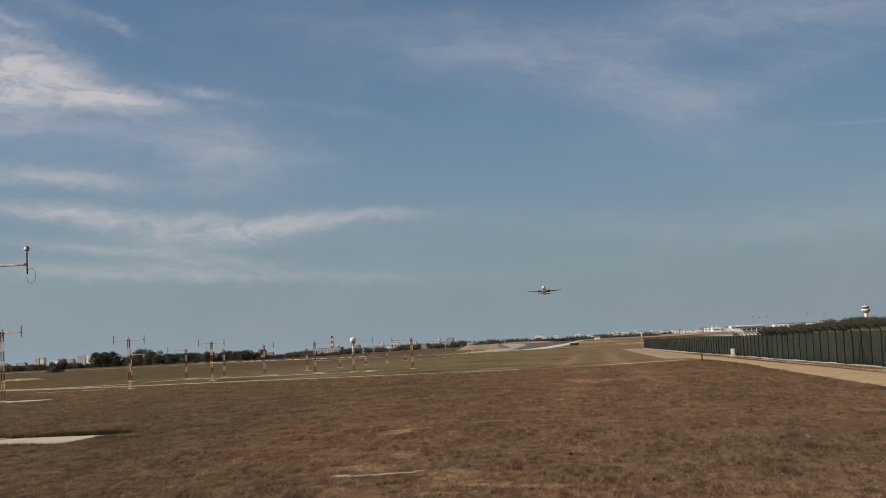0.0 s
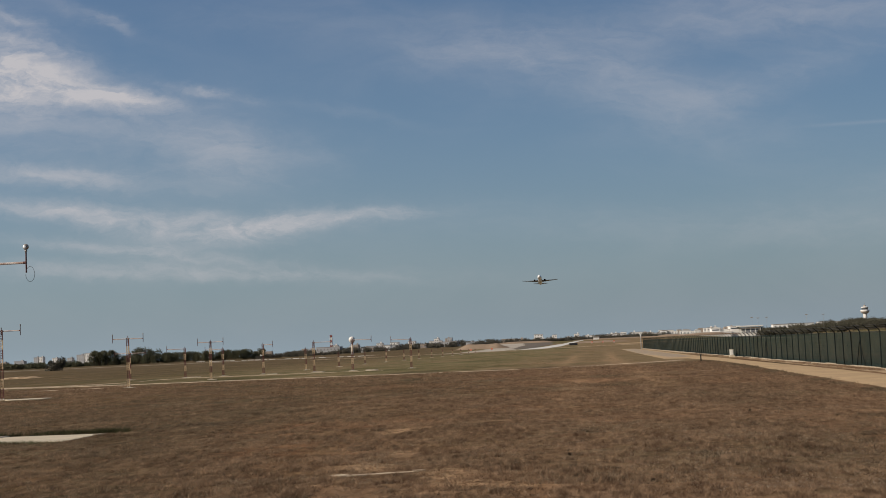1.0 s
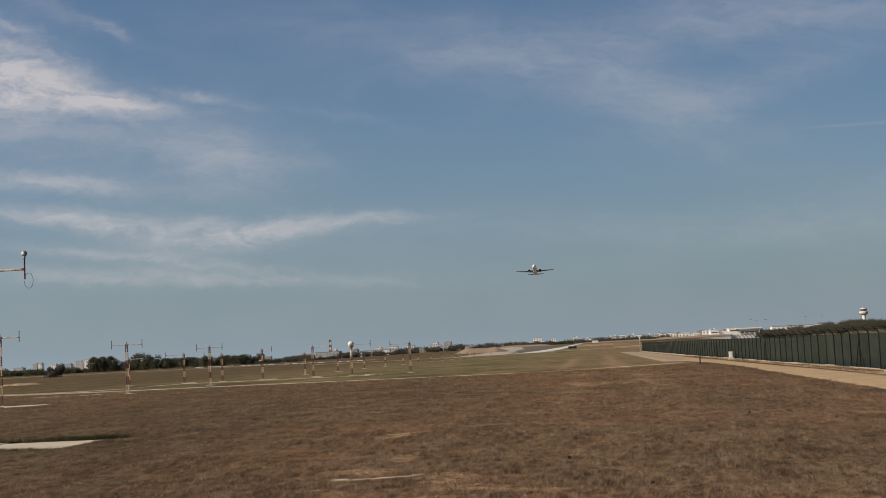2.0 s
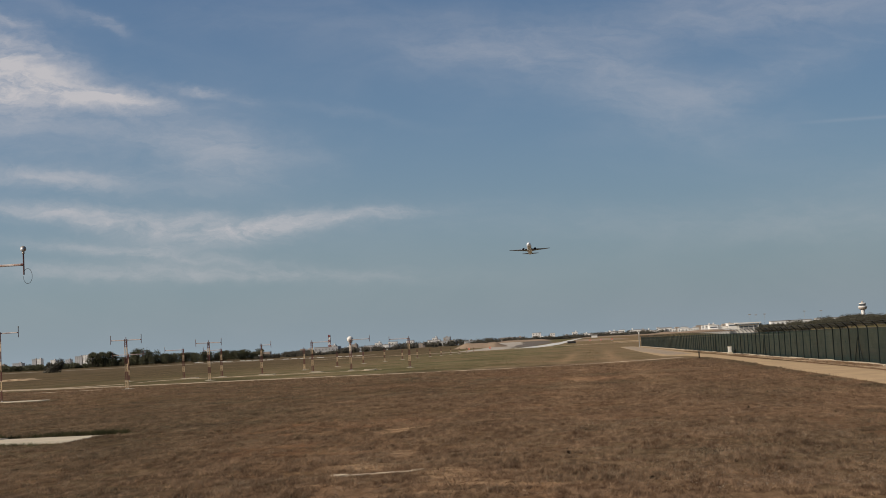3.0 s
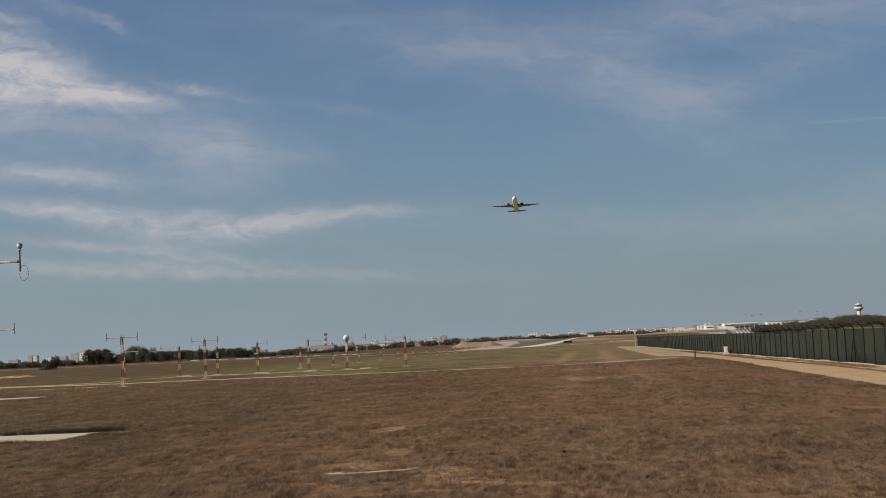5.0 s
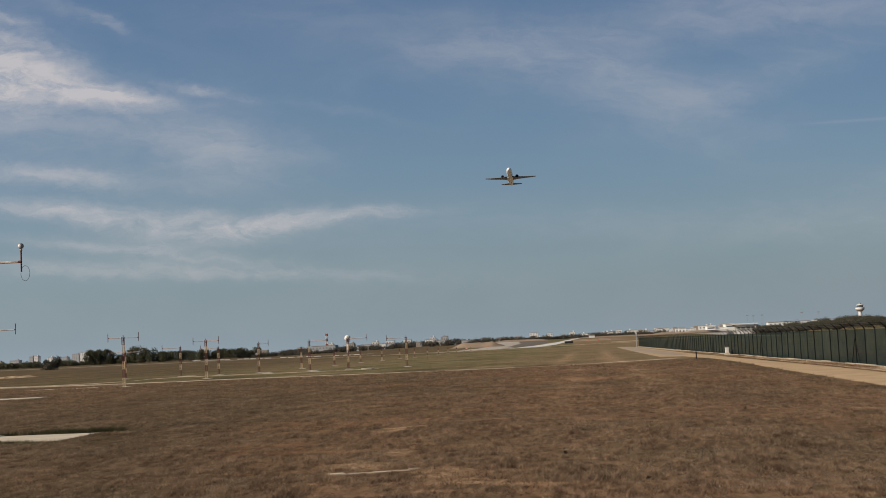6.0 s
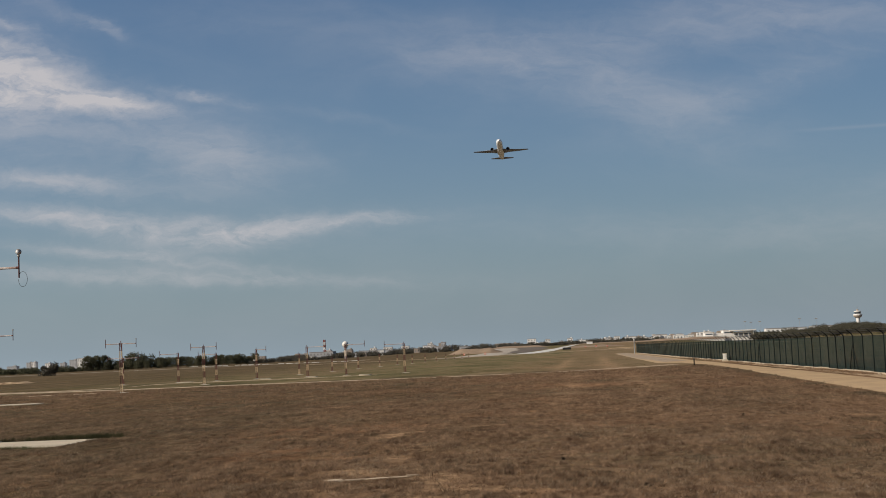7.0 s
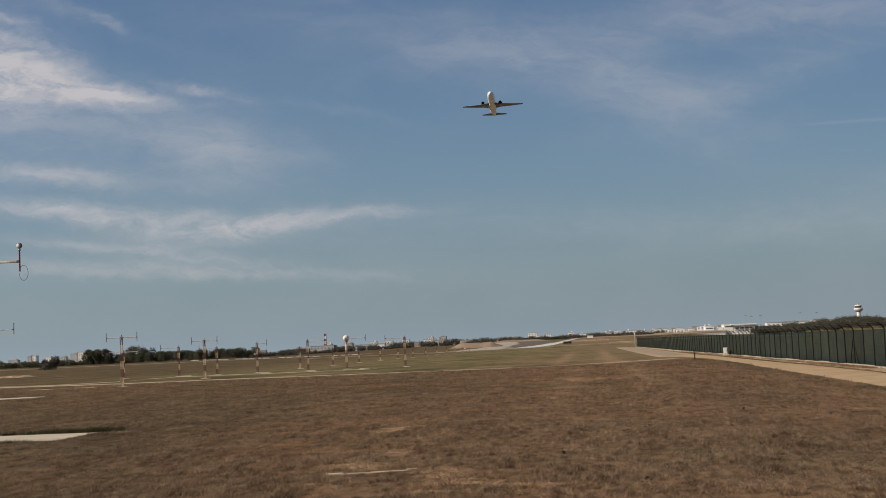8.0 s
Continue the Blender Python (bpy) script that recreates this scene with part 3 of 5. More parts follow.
def build_airliner():
    plane = thing("airliner", "white twin-engine jet airliner climbing out, wheels up", "airplane")
    n0, zc, fore = -12.5, 1.35, -1.3        # datum of the wing, axis of the fuselage, how far the hull sits ahead
    # y from the nose, radius, rise of the axis
    spine = ((0.0, 0.05, -0.55), (0.25, 0.42, -0.50), (0.8, 0.82, -0.40), (1.7, 1.25, -0.22), (3.0, 1.62, -0.08), (4.6, 1.84, 0.0), (6.5, 1.89, 0.0), (14, 1.89, 0.0), (22, 1.89, 0.0),
             (26, 1.87, 0.02), (29, 1.70, 0.18), (32, 1.38, 0.46), (35, 0.96, 0.82), (37.6, 0.52, 1.12), (39.2, 0.20, 1.25))
    bm = bmesh.new()
    rings(bm, [[(r * math.sin(a) * 0.995, n0 + fore + y, zc + dz + r * math.cos(a) * 1.05) for a in (2 * math.pi * i / 28 for i in range(28))] for y, r, dz in spine])
    body = part("fuselage", bm, SKIN, plane, "glossy white fuselage", True)
    bm = bmesh.new()
    rings(bm, [[(w * math.sin(a), n0 + y, zc - 1.35 + h * math.cos(a)) for a in (2 * math.pi * i / 18 for i in range(18))] for y, w, h in
               ((11.2, 0.3, 0.2), (12.6, 1.5, 0.70), (15, 2.05, 0.92), (19, 2.05, 0.92), (21.5, 1.5, 0.72), (23.4, 0.3, 0.2))])
    part("belly_fairing", bm, SKIN, plane, "", True)
    for side in (-1, 1):
        bm = bmesh.new()
        box(bm, side * 0.46, n0 + fore + 2.25, zc + 0.72, 0.80, 0.10, 0.42, side * 22, 0.03)
        part("cockpit_window", bm, DARK_GLASS, body)
        for i in range(22):
            bm = bmesh.new()
            box(bm, side * 1.87, n0 + fore + 6.5 + i * 0.98, zc + 0.30, 0.05, 0.26, 0.36, 0, 0.02)
            part("cabin_window", bm, DARK_GLASS, body)
        # wing: root, kink, tip
        bm = bmesh.new()
        rings(bm, mirrored([wing_loop(1.2, n0 + 12.0, 8.2, zc - 1.05, 0.13), wing_loop(5.2, n0 + 14.4, 5.3, zc - 0.55, 0.12), wing_loop(11.5, n0 + 17.8, 3.2, zc + 0.30, 0.105),
                            wing_loop(16.9, n0 + 20.6, 1.65, zc + 1.25, 0.10), wing_loop(17.15, n0 + 20.95, 1.2, zc + 1.32, 0.06)], side))
        wing = part("wing", bm, WING_GREY, plane, "grey swept wing", True)
        for x, lead, long in ((3.4, 19.4, 2.0), (6.6, 19.2, 2.4), (9.6, 19.9, 2.2), (12.4, 20.4, 1.8)):
            bm = bmesh.new()
            zz = zc - 1.15 + 0.130 * (x - 1.2)
            rings(bm, [[(side * (x + w * math.sin(a)), n0 + lead - 1.4 + y * long, zz + w * 1.25 * math.cos(a)) for a in (2 * math.pi * i / 8 for i in range(8))] for y, w in
                       ((0, 0.04), (0.3, 0.17), (0.7, 0.16), (1.0, 0.03))])
            part("flap_fairing", bm, WING_GREY, wing, "", True)
        bm = bmesh.new()
        rings(bm, mirrored([[(x, y, z) for x, y, z in wing_loop(0.4, n0 + fore + 33.4, 4.4, zc + 0.95, 0.09)], wing_loop(7.1, n0 + fore + 37.4, 1.5, zc + 1.75, 0.08)], side))
        part("tailplane", bm, WING_GREY, plane, "", True)
        # engine under the wing
        ex, ez, ey = side * 4.83, 0.0, n0 + 10.9
        bm = bmesh.new()
        profile = ((0.35, 0.78), (0.0, 0.86), (0.0, 1.00), (0.35, 1.10), (1.4, 1.16), (2.6, 1.08), (3.5, 0.88), (3.5, 0.80))
        rings(bm, [[(ex + r * math.sin(a), ey + y, ez + r * (0.94 if math.cos(a) < 0 else 1.0) * math.cos(a)) for a in (2 * math.pi * i / 24 for i in range(24))] for y, r in profile], False)
        engine = part("engine", bm, WING_GREY, plane, "grey engine cowling with a dark intake", True)
        bm = bmesh.new()
        rings(bm, [[(ex + r * math.sin(a), ey + y, ez + r * math.cos(a)) for a in (2 * math.pi * i / 24 for i in range(24))] for y, r in ((0.55, 0.82), (0.6, 0.28), (0.2, 0.03))])
        part("fan", bm, ENGINE_DARK, engine, "dark fan with a spinner", True)
        # the lip takes the fan's near-black: intake shade put into its colour
        bm = bmesh.new()
        rings(bm, [[(ex + r * math.sin(a), ey + y, ez + r * math.cos(a)) for a in (2 * math.pi * i / 24 for i in range(24))] for y, r in ((0.34, 0.80), (0.02, 0.865), (-0.05, 0.93), (0.02, 1.005), (0.2, 1.06))], False)
        part("intake_lip", bm, ENGINE_DARK, engine, "intake ring coloured dark in place of shade", True)
        bm = bmesh.new()
        rings(bm, [[(ex + r * math.sin(a), ey + y, ez + r * math.cos(a)) for a in (2 * math.pi * i / 16 for i in range(16))] for y, r in ((3.2, 0.70), (4.6, 0.42), (5.3, 0.05))])
        part("exhaust_cone", bm, WING_GREY, engine, "", True)
        bm = bmesh.new()
        rings(bm, [[(ex + w, ey + y, z0), (ex - w, ey + y, z0), (ex - w, ey + y, z1), (ex + w, ey + y, z1)] for y, w, z0, z1 in ((0.9, 0.10, 0.7, 1.12), (3.2, 0.22, 0.5, 1.05), (5.4, 0.12, 0.35, 0.62))])
        part("pylon", bm, SKIN, engine)
    bm = bmesh.new()
    rings(bm, [[(w * t, n0 + fore + lead + u * chord, zc + z) for u, t in ((0, 0), (0.1, 0.7), (0.35, 1), (0.7, 0.6), (1, 0.05), (0.7, -0.6), (0.35, -1), (0.1, -0.7))] for z, lead, chord, w in
               ((1.2, 30.4, 7.2, 0.30), (2.6, 32.6, 5.6, 0.26), (8.4, 37.8, 2.3, 0.12))])
    part("tail_fin", bm, TAIL_RED, plane, "dark red tail fin", True)
    return plane


airliner = build_airliner()


# ---- approach-light masts ----
def lamp(parent, x, y, z, ring_side=1, big=True, along="x"):
    """A vertical red stem on the crossbar's end, with its lamp on top and a slack cable loop."""
    bm = bmesh.new()
    tube(bm, (x, y, z - 0.40), (x, y, z + (0.42 if big else 0.40)), 0.032)
    stem = part("lamp_stem", bm, STEM_RED, parent)
    if not big:
        bm = bmesh.new()
        tube(bm, (x, y, z + 0.40), (x, y, z + 0.52), 0.045, 0.06)
        part("lamp_head", bm, LAMP_GREY, stem, "small grey lamp head")
        return
    bm = bmesh.new()
    tube(bm, (x, y, z + 0.42), (x, y, z + 0.50), 0.05, 0.05)
    ball(bm, x, y - 0.01, z + 0.62, 0.12, 0.98)
    part("lamp_head", bm, LAMP_GREY, stem, "round dull grey lamp head", True)
    bm = bmesh.new()
    tube(bm, (x, y - 0.115, z + 0.60), (x, y - 0.135, z + 0.60), 0.075, 0.06, 14)
    part("lamp_lens", bm, LAMP_GLASS, stem, "", True)
    bm = bmesh.new()
    pts = []
    for i in range(15):
        a = math.pi * (0.80 - 1.80 * i / 14)
        pts.append((x + ring_side * (0.155 + 0.185 * math.cos(a)), y, z - 0.46 + 0.30 * math.sin(a)))
    for p, q in zip(pts, pts[1:]):
        tube(bm, p, q, 0.008, sides=5, caps=False)
    part("cable", bm, CABLE, stem, "slack looped cable")


def build_mast(x, y, height, left, right, label="", group="approach-light masts", pad=True, big=False):
    """A slim lattice mast, banded red and white, with a lamp bar reaching left and right."""
    mast = thing("light_mast", label or "slim red and white banded lattice mast with a lamp bar", "light mast", pose(x, y, 0), group)
    w = 0.16
    corners = [(w * math.cos(a), w * math.sin(a)) for a in (math.pi / 2, math.pi * 7 / 6, math.pi * 11 / 6)]
    bands = max(3, round(height / 0.85))
    for i in range(bands):
        z0, z1 = 0.12 + (height - 0.12) * i / bands, 0.12 + (height - 0.12) * (i + 1) / bands
        bm = bmesh.new()
        for cx, cy in corners:
            tube(bm, (cx, cy, z0), (cx, cy, z1), 0.033, sides=6)
        rungs = 4
        for k in range(rungs):
            za, zb = z0 + (z1 - z0) * k / rungs, z0 + (z1 - z0) * (k + 1) / rungs
            for j in range(3):
                (ax, ay), (bx, by) = corners[j], corners[(j + 1) % 3]
                if k % 2:
                    ax, ay, bx, by = bx, by, ax, ay
                tube(bm, (ax, ay, za), (bx, by, zb), 0.017, sides=4, caps=False)
        part("mast_section", bm, RED if (bands - i) % 2 else MAST_WHITE, mast, "red band" if (bands - i) % 2 else "white band")
    bm = bmesh.new()
    for j in range(3):
        tube(bm, (*corners[j], 0.0), (*corners[j], 0.14), 0.05, 0.04)
    box(bm, 0, 0, 0.0, 0.50, 0.50, 0.03)
    part("base_plate", bm, STEEL, mast)
    bm = bmesh.new()
    tube(bm, (0, 0, height - 0.4), (0, 0, height + 0.22), 0.035)
    part("mast_tip", bm, RED, mast)
    if left or right:
        z = height - 0.10
        bm = bmesh.new()
        n = max(2, round((left + right) / 0.8))
        for i in range(n):
            a, b = -left + (left + right) * i / n, -left + (left + right) * (i + 1) / n
            tube(bm, (a, 0.0, z), (b, 0.0, z), 0.045, sides=6)
        part("lamp_bar", bm, BAR_PAINT, mast, "thin pale crossbar with worn paint")
        for reach in ((-left,) if left else ()) + ((right,) if right else ()):
            bm = bmesh.new()
            tube(bm, (reach * 0.93, 0, z), (reach, 0, z), 0.05, sides=6)
            part("bar_tip", bm, RED, mast)
            lamp(mast, reach, 0.0, z, 1 if reach > 0 else -1, big)
    if pad:
        bm = bmesh.new()
        box(bm, x + 0.1, y - 0.1, -0.05, 1.1, 1.1, 0.10, 3, 0.02)
        tagged(part("foundation_pad", bm, CONCRETE), "pale square concrete pad under a light mast", "concrete pad", "mast pads")
    return mast


def row_of_masts():
    shifts = (-0.10, 0.30, 0.60)
    heights = (5.88, 5.28, 4.9, 4.5, 3.7, 2.7, 2.5, 3.0, 2.6, 2.4, 2.3, 2.2, 2.1, 2.0, 1.9, 1.8)
    for k, h in enumerate(heights):
        y = 107.2 + 29.4 * k
        if k < 3:
            build_mast(-49.6 + shifts[k], y, h, 1.68, 1.68)
        elif k == 3:
            build_mast(-49.6, y, h, 0, 1.5)
        else:
            build_mast(-49.6, y, h, 0, 0, "short red and white banded lattice mast in the grass")
    for x, h, left, right in ((-69.4, 4.1, 2.4, 2.4), (-60.9, 4.4, 2.8, 0), (-55.1, 4.1, 2.7, 0), (-41.35, 4.5, 0, 2.8), (-35.6, 4.6, 0, 2.9), (-26.9, 4.35, 2.9, 0)):
        build_mast(x, 193.0, h, left, right, "", "crossbar light masts")
    build_mast(-23.75, 50.0, 6.92, 1.65, 1.65, "tall red and white banded mast holding out a lamp", big=True)


row_of_masts()


def flat_pad(name, label, x, y, sx, sy, lift, turn, ragged, mat=CONCRETE):
    """A worn slab with an uneven outline, level with the grass."""
    rng = random.Random(name + str(x))
    bm = bmesh.new()
    outline = []
    for i in range(28):
        a = 2 * math.pi * i / 28
        c, s = math.cos(a), math.sin(a)
        k = 1 / max(abs(c), abs(s))
        k = k * 0.75 + 0.25 * min(k, 1.12)
        j = 1 + rng.uniform(-ragged, ragged)
        outline.append((c * k * sx / 2 * j, s * k * sy / 2 * j))
    rings(bm, [[(u, v, -0.10) for u, v in outline], [(u, v, lift - 0.012) for u, v in outline], [(u * 0.985, v * 0.985, lift) for u, v in outline]])
    ob = part(name, bm, mat)
    ob.matrix_basis = pose(x, y, ground_height(x, y), 0, 0, turn)
    return tagged(ob, label, "concrete pad")


def straight_slab(label, x0, x1, y0, y1, lift):
    """A cast slab with straight, slightly chipped edges."""
    rng = random.Random(17)
    outline = []
    for (ax, ay), (bx, by) in (((x0, y0), (x1, y0)), ((x1, y0), (x1, y1)), ((x1, y1), (x0, y1)), ((x0, y1), (x0, y0))):
        for k in range(9):
            outline.append((ax + (bx - ax) * k / 9 + rng.uniform(-0.05, 0.05), ay + (by - ay) * k / 9 + rng.uniform(-0.07, 0.07)))
    mx, my = (x0 + x1) / 2, (y0 + y1) / 2
    bm = bmesh.new()
    rings(bm, [[(u, v, -0.2) for u, v in outline], [(u, v, lift - 0.02) for u, v in outline], [(mx + (u - mx) * 0.994, my + (v - my) * 0.99, lift) for u, v in outline]])
    tagged(part("concrete_slab", bm, CONCRETE), label, "concrete pad")


straight_slab("pale weathered concrete slab sunk in the brown grass", -27.5, -19.1, 46.1, 50.1, 0.022)
flat_pad("concrete_strip", "thin pale concrete strip lying flush in the dry grass", -5.0, 29.55, 1.75, 0.26, 0.02, 14, 0.16, TAN_STRIP)
for x, y, w, d, turn in ((-5.78, 29.36, 0.42, 0.34, 24), (-4.08, 29.80, 0.26, 0.12, 10)):
    flat_pad("concrete_chunk", "broken pale concrete chunk at the strip's end", x, y, w, d, 0.035, turn, 0.22, TAN_STRIP)
flat_pad("concrete_slab", "small pale concrete slab in the grass near a mast", -46.9, 106.0, 3.4, 2.2, 0.06, 4, 0.05)
for i, (x, y, w) in enumerate(((-58.8, 190.4, 2.0), (-40.0, 190.2, 1.6), (-32.0, 188.5, 2.2), (-46.6, 188.4, 1.8))):
    tagged(flat_pad("concrete_slab", "pale concrete slab beside the light masts", x, y, w * 0.8, 1.5, 0.13, 3 * i, 0.05), group="slabs by the masts")


# ---- perimeter fence ----
FENCE_PLAN = ((55, 19.3), (90, 19.25), (110, 19.05), (125, 18.6), (145, 18.1), (172, 17.55), (218, 16.4), (285, 15.3), (390, 13.4), (420, 12.8))


def fence_line(t):
    """Plan position along the fence, t metres from its near end."""
    y = 60.9 + t
    return float(np.interp(y, [p[0] for p in FENCE_PLAN], [p[1] for p in FENCE_PLAN])), y


def build_fence():
    fence = thing("perimeter_fence", "long dark green netted security fence with leaning barbed-wire arms", "fence")
    bm = bmesh.new()
    tube(bm, (0, 0, -0.1), (0, 0, 2.62), 0.044, sides=8)
    tube(bm, (0, 0, 2.60), (-0.09, -0.01, 2.76), 0.044, 0.042, sides=6)
    tube(bm, (-0.09, -0.01, 2.76), (-0.45, -0.05, 3.08), 0.042, 0.036, sides=6)
    post_mesh = part("post", bm, POST, fence, "dark post with its tip bent outward").data
    first = fence.children[0]
    step = 3.25
    count = 100
    spots = [fence_line(i * step) for i in range(count + 1)]
    for i, (x, y) in enumerate(spots):
        m = pose(x, y, 0, random.uniform(-0.7, 0.7), random.uniform(-0.7, 0.7), random.uniform(-4, 4))
        if i == 0:
            first.matrix_basis = m
        else:
            shared("post", post_mesh, fence, m)
    bm = bmesh.new()
    n = 4
    grid = [[bm.verts.new((0.012 * math.sin(2.1 * j) * (k in (1, 2)), step * k / (n - 1), 0.10 + 2.50 * j / 3)) for k in range(n)] for j in range(4)]
    for j in range(3):
        for k in range(n - 1):
            bm.faces.new((grid[j][k], grid[j][k + 1], grid[j + 1][k + 1], grid[j + 1][k]))
    net = part("net_panel", bm, NET, fence, "dark green shade net")
    for i, (a, b) in enumerate(zip(spots, spots[1:])):
        turn = math.degrees(math.atan2(-(b[0] - a[0]), b[1] - a[1]))
        m = pose(a[0] + 0.03, a[1], 0, 0, 0, turn)
        if i == 0:
            net.matrix_basis = m
        else:
            shared("net_panel", net.data, fence, m)
    for out, z in ((0.0, 2.60), (-0.16, 2.83), (-0.30, 2.95), (-0.43, 3.07)):
        bm = bmesh.new()
        for a, b in zip(spots, spots[1:]):
            mid = ((a[0] + b[0]) / 2 + out, (a[1] + b[1]) / 2, z - 0.02)
            tube(bm, (a[0] + out, a[1], z), mid, 0.008, sides=4, caps=False)
            tube(bm, mid, (b[0] + out, b[1], z), 0.008, sides=4, caps=False)
        part("wire", bm, WIRE, fence, "taut dull steel wire")
    for i in (12, 26, 40, 54):
        x, y = spots[i]
        for way in (-1, 1):
            bm = bmesh.new()
            tube(bm, (x - 0.05, y, 2.0), (x - 0.05, y + way * 1.55, 0.0), 0.03, sides=6)
            part("brace", bm, POST, fence, "slanting brace")
    return spots


FENCE_SPOTS = build_fence()


def fence_foot():
    """The pale concrete footing below the net, and rubble lying along it."""
    rng = random.Random(5)
    rows = []
    for x, y in FENCE_SPOTS[::2]:
        rows.append((x - 1.75 + 0.5 * smooth(y, 110, 160), y, x + 0.40, y))
    ribbon("verge", rows, VERGE, 0.035, "earthy verge at the foot of the fence", "verge", 0.06, 2.0)
    footing = thing("footing", "low pale concrete footing under the fence", "footing", kind="structure")
    for a, b in zip(FENCE_SPOTS, FENCE_SPOTS[1:]):
        bm = bmesh.new()
        mid = ((a[0] + b[0]) / 2, (a[1] + b[1]) / 2)
        turn = math.degrees(math.atan2(-(b[0] - a[0]), b[1] - a[1]))
        box(bm, mid[0] - 0.10, mid[1], -0.05, 0.26, math.dist(a, b) - 0.03, 0.17 + rng.uniform(-0.03, 0.04), turn + rng.uniform(-0.6, 0.6), 0.02)
        part("footing_block", bm, STONE, footing)
    for i in range(46):
        x, y = fence_line(rng.uniform(18, 190))
        x -= rng.uniform(0.25, 0.85)
        size = rng.uniform(0.06, 0.16)
        bm = bmesh.new()
        bmesh.ops.create_icosphere(bm, subdivisions=1, radius=size)
        for v in bm.verts:
            v.co *= rng.uniform(0.75, 1.2)
            v.co.z *= 0.62
        ob = part("stone", bm, STONE)
        ob.matrix_basis = pose(x, y, 0.04 + size * 0.3, 0, 0, rng.uniform(0, 360))
        tagged(ob, "pale rough stone lying at the fence foot", "stone", "stones along the fence")


fence_foot()


def build_cabinet():
    c = thing("utility_cabinet", "small weathered white utility cabinet on a plinth by the fence", "cabinet", pose(16.9, 170.5, 0.0))
    bm = bmesh.new()
    box(bm, 0, 0, 0, 0.64, 0.56, 0.26, 0, 0.02)
    part("plinth", bm, CONCRETE, c)
    bm = bmesh.new()
    box(bm, 0, 0, 0.26, 0.46, 0.40, 0.70, 0, 0.02)
    part("body", bm, WHITE, c)
    bm = bmesh.new()
    box(bm, 0, -0.213, 0.32, 0.38, 0.03, 0.58, 0, 0.008)
    door = part("door", bm, WHITE, c)
    bm = bmesh.new()
    box(bm, 0.13, -0.243, 0.58, 0.03, 0.03, 0.12, 0, 0.006)
    part("handle", bm, POST, door, "dark handle")
    bm = bmesh.new()
    box(bm, 0, 0, 0.96, 0.54, 0.48, 0.06, 0, 0.02)
    part("cap", bm, CONCRETE, c)


build_cabinet()


def marker_post(name, label, x, y, h, r, mat, cap_mat):
    p = thing(name, label, "post", pose(x, y, 0))
    bm = bmesh.new()
    tube(bm, (0, 0, -0.1), (0, 0, h * 0.86), r, r * 0.9)
    part("shaft", bm, mat, p)
    bm = bmesh.new()
    tube(bm, (0, 0, h * 0.86), (0, 0, h), r * 1.7, r * 1.5)
    part("cap", bm, cap_mat, p)


marker_post("marker_post", "short dark marker post at the edge of the track", 11.75, 153.5, 0.76, 0.07, POST, BLACK)
marker_post("marker_post", "stubby dark post beside the utility cabinet", 17.45, 170.3, 0.62, 0.11, POST, BLACK)
marker_post("pole", "thin pale pole at the end of the fence", 12.1, 362.0, 4.1, 0.10, STEEL, WHITE)


# ---- trees ----
def tree_kind(name, label, height, spread, trunk_share, leaf, seed, clumps, far=False):
    rng = random.Random(seed)
    tree = thing(name, label, "tree")
    bm = bmesh.new()
    tube(bm, (0, 0, -0.3), (0.1, 0.05, height * 0.62), height * 0.022, height * 0.010, 7)
    for i in range(5):
        a = rng.uniform(0, 6.28)
        z = height * rng.uniform(trunk_share, 0.6)
        tube(bm, (0.03, 0.02, z), (math.cos(a) * spread * 0.33, math.sin(a) * spread * 0.33, z + height * 0.16), height * 0.009, height * 0.004, 5, False)
    part("trunk", bm, BARK, tree)
    lobes = []
    for i in range(9):
        a, r = rng.uniform(0, 6.28), spread * 0.5 * math.sqrt(rng.random()) * 0.8
        z = height * rng.uniform(trunk_share + 0.12, 0.90)
        lobe = min(spread * rng.uniform(0.16, 0.28), height * 0.42)
        lobes.append((math.cos(a) * r, math.sin(a) * r, min(z, height - lobe * 0.8), lobe))
    verts, faces = [], []
    for i in range(clumps):
        lx, ly, lz, lr = lobes[i % 9]
        d = Vector((rng.gauss(0, 1), rng.gauss(0, 1), rng.gauss(0, 0.7)))
        d = d.normalized() * lr * rng.uniform(0.45, 1.08)
        c = Vector((lx, ly, lz)) + d
        s = (0.52 if far else 0.40) * rng.uniform(0.5, 1.25)
        turn = Euler((rng.uniform(-1.2, 1.2), rng.uniform(-1.2, 1.2), rng.uniform(0, 6.28))).to_matrix()
        base = len(verts)
        for u, v, w in ((-1, -0.3, 0), (0.1, -0.8, 0.15), (1, 0.1, 0), (0.2, 0.8, -0.15)):
            verts.append(c + turn @ Vector((u * s, v * s, w * s)))
        faces.append((base, base + 1, base + 2, base + 3))
    mesh = bpy.data.meshes.new("crown")
    mesh.from_pydata(verts, [], faces)
    mesh.materials.append(leaf)
    crown = new("crown", mesh)
    crown.parent = tree
    return tree


def plant(kinds, spots, group):
    used = set()
    for i, (x, y, k) in enumerate(spots):
        ob = kinds[k]
        m = pose(x, y, ground_height(x, y), 0, 0, (i * 137) % 360)
        if k in used:
            ob = copy_thing(ob, m)
        else:
            ob.matrix_basis = m
            used.add(k)
        tagged(ob, group=group)


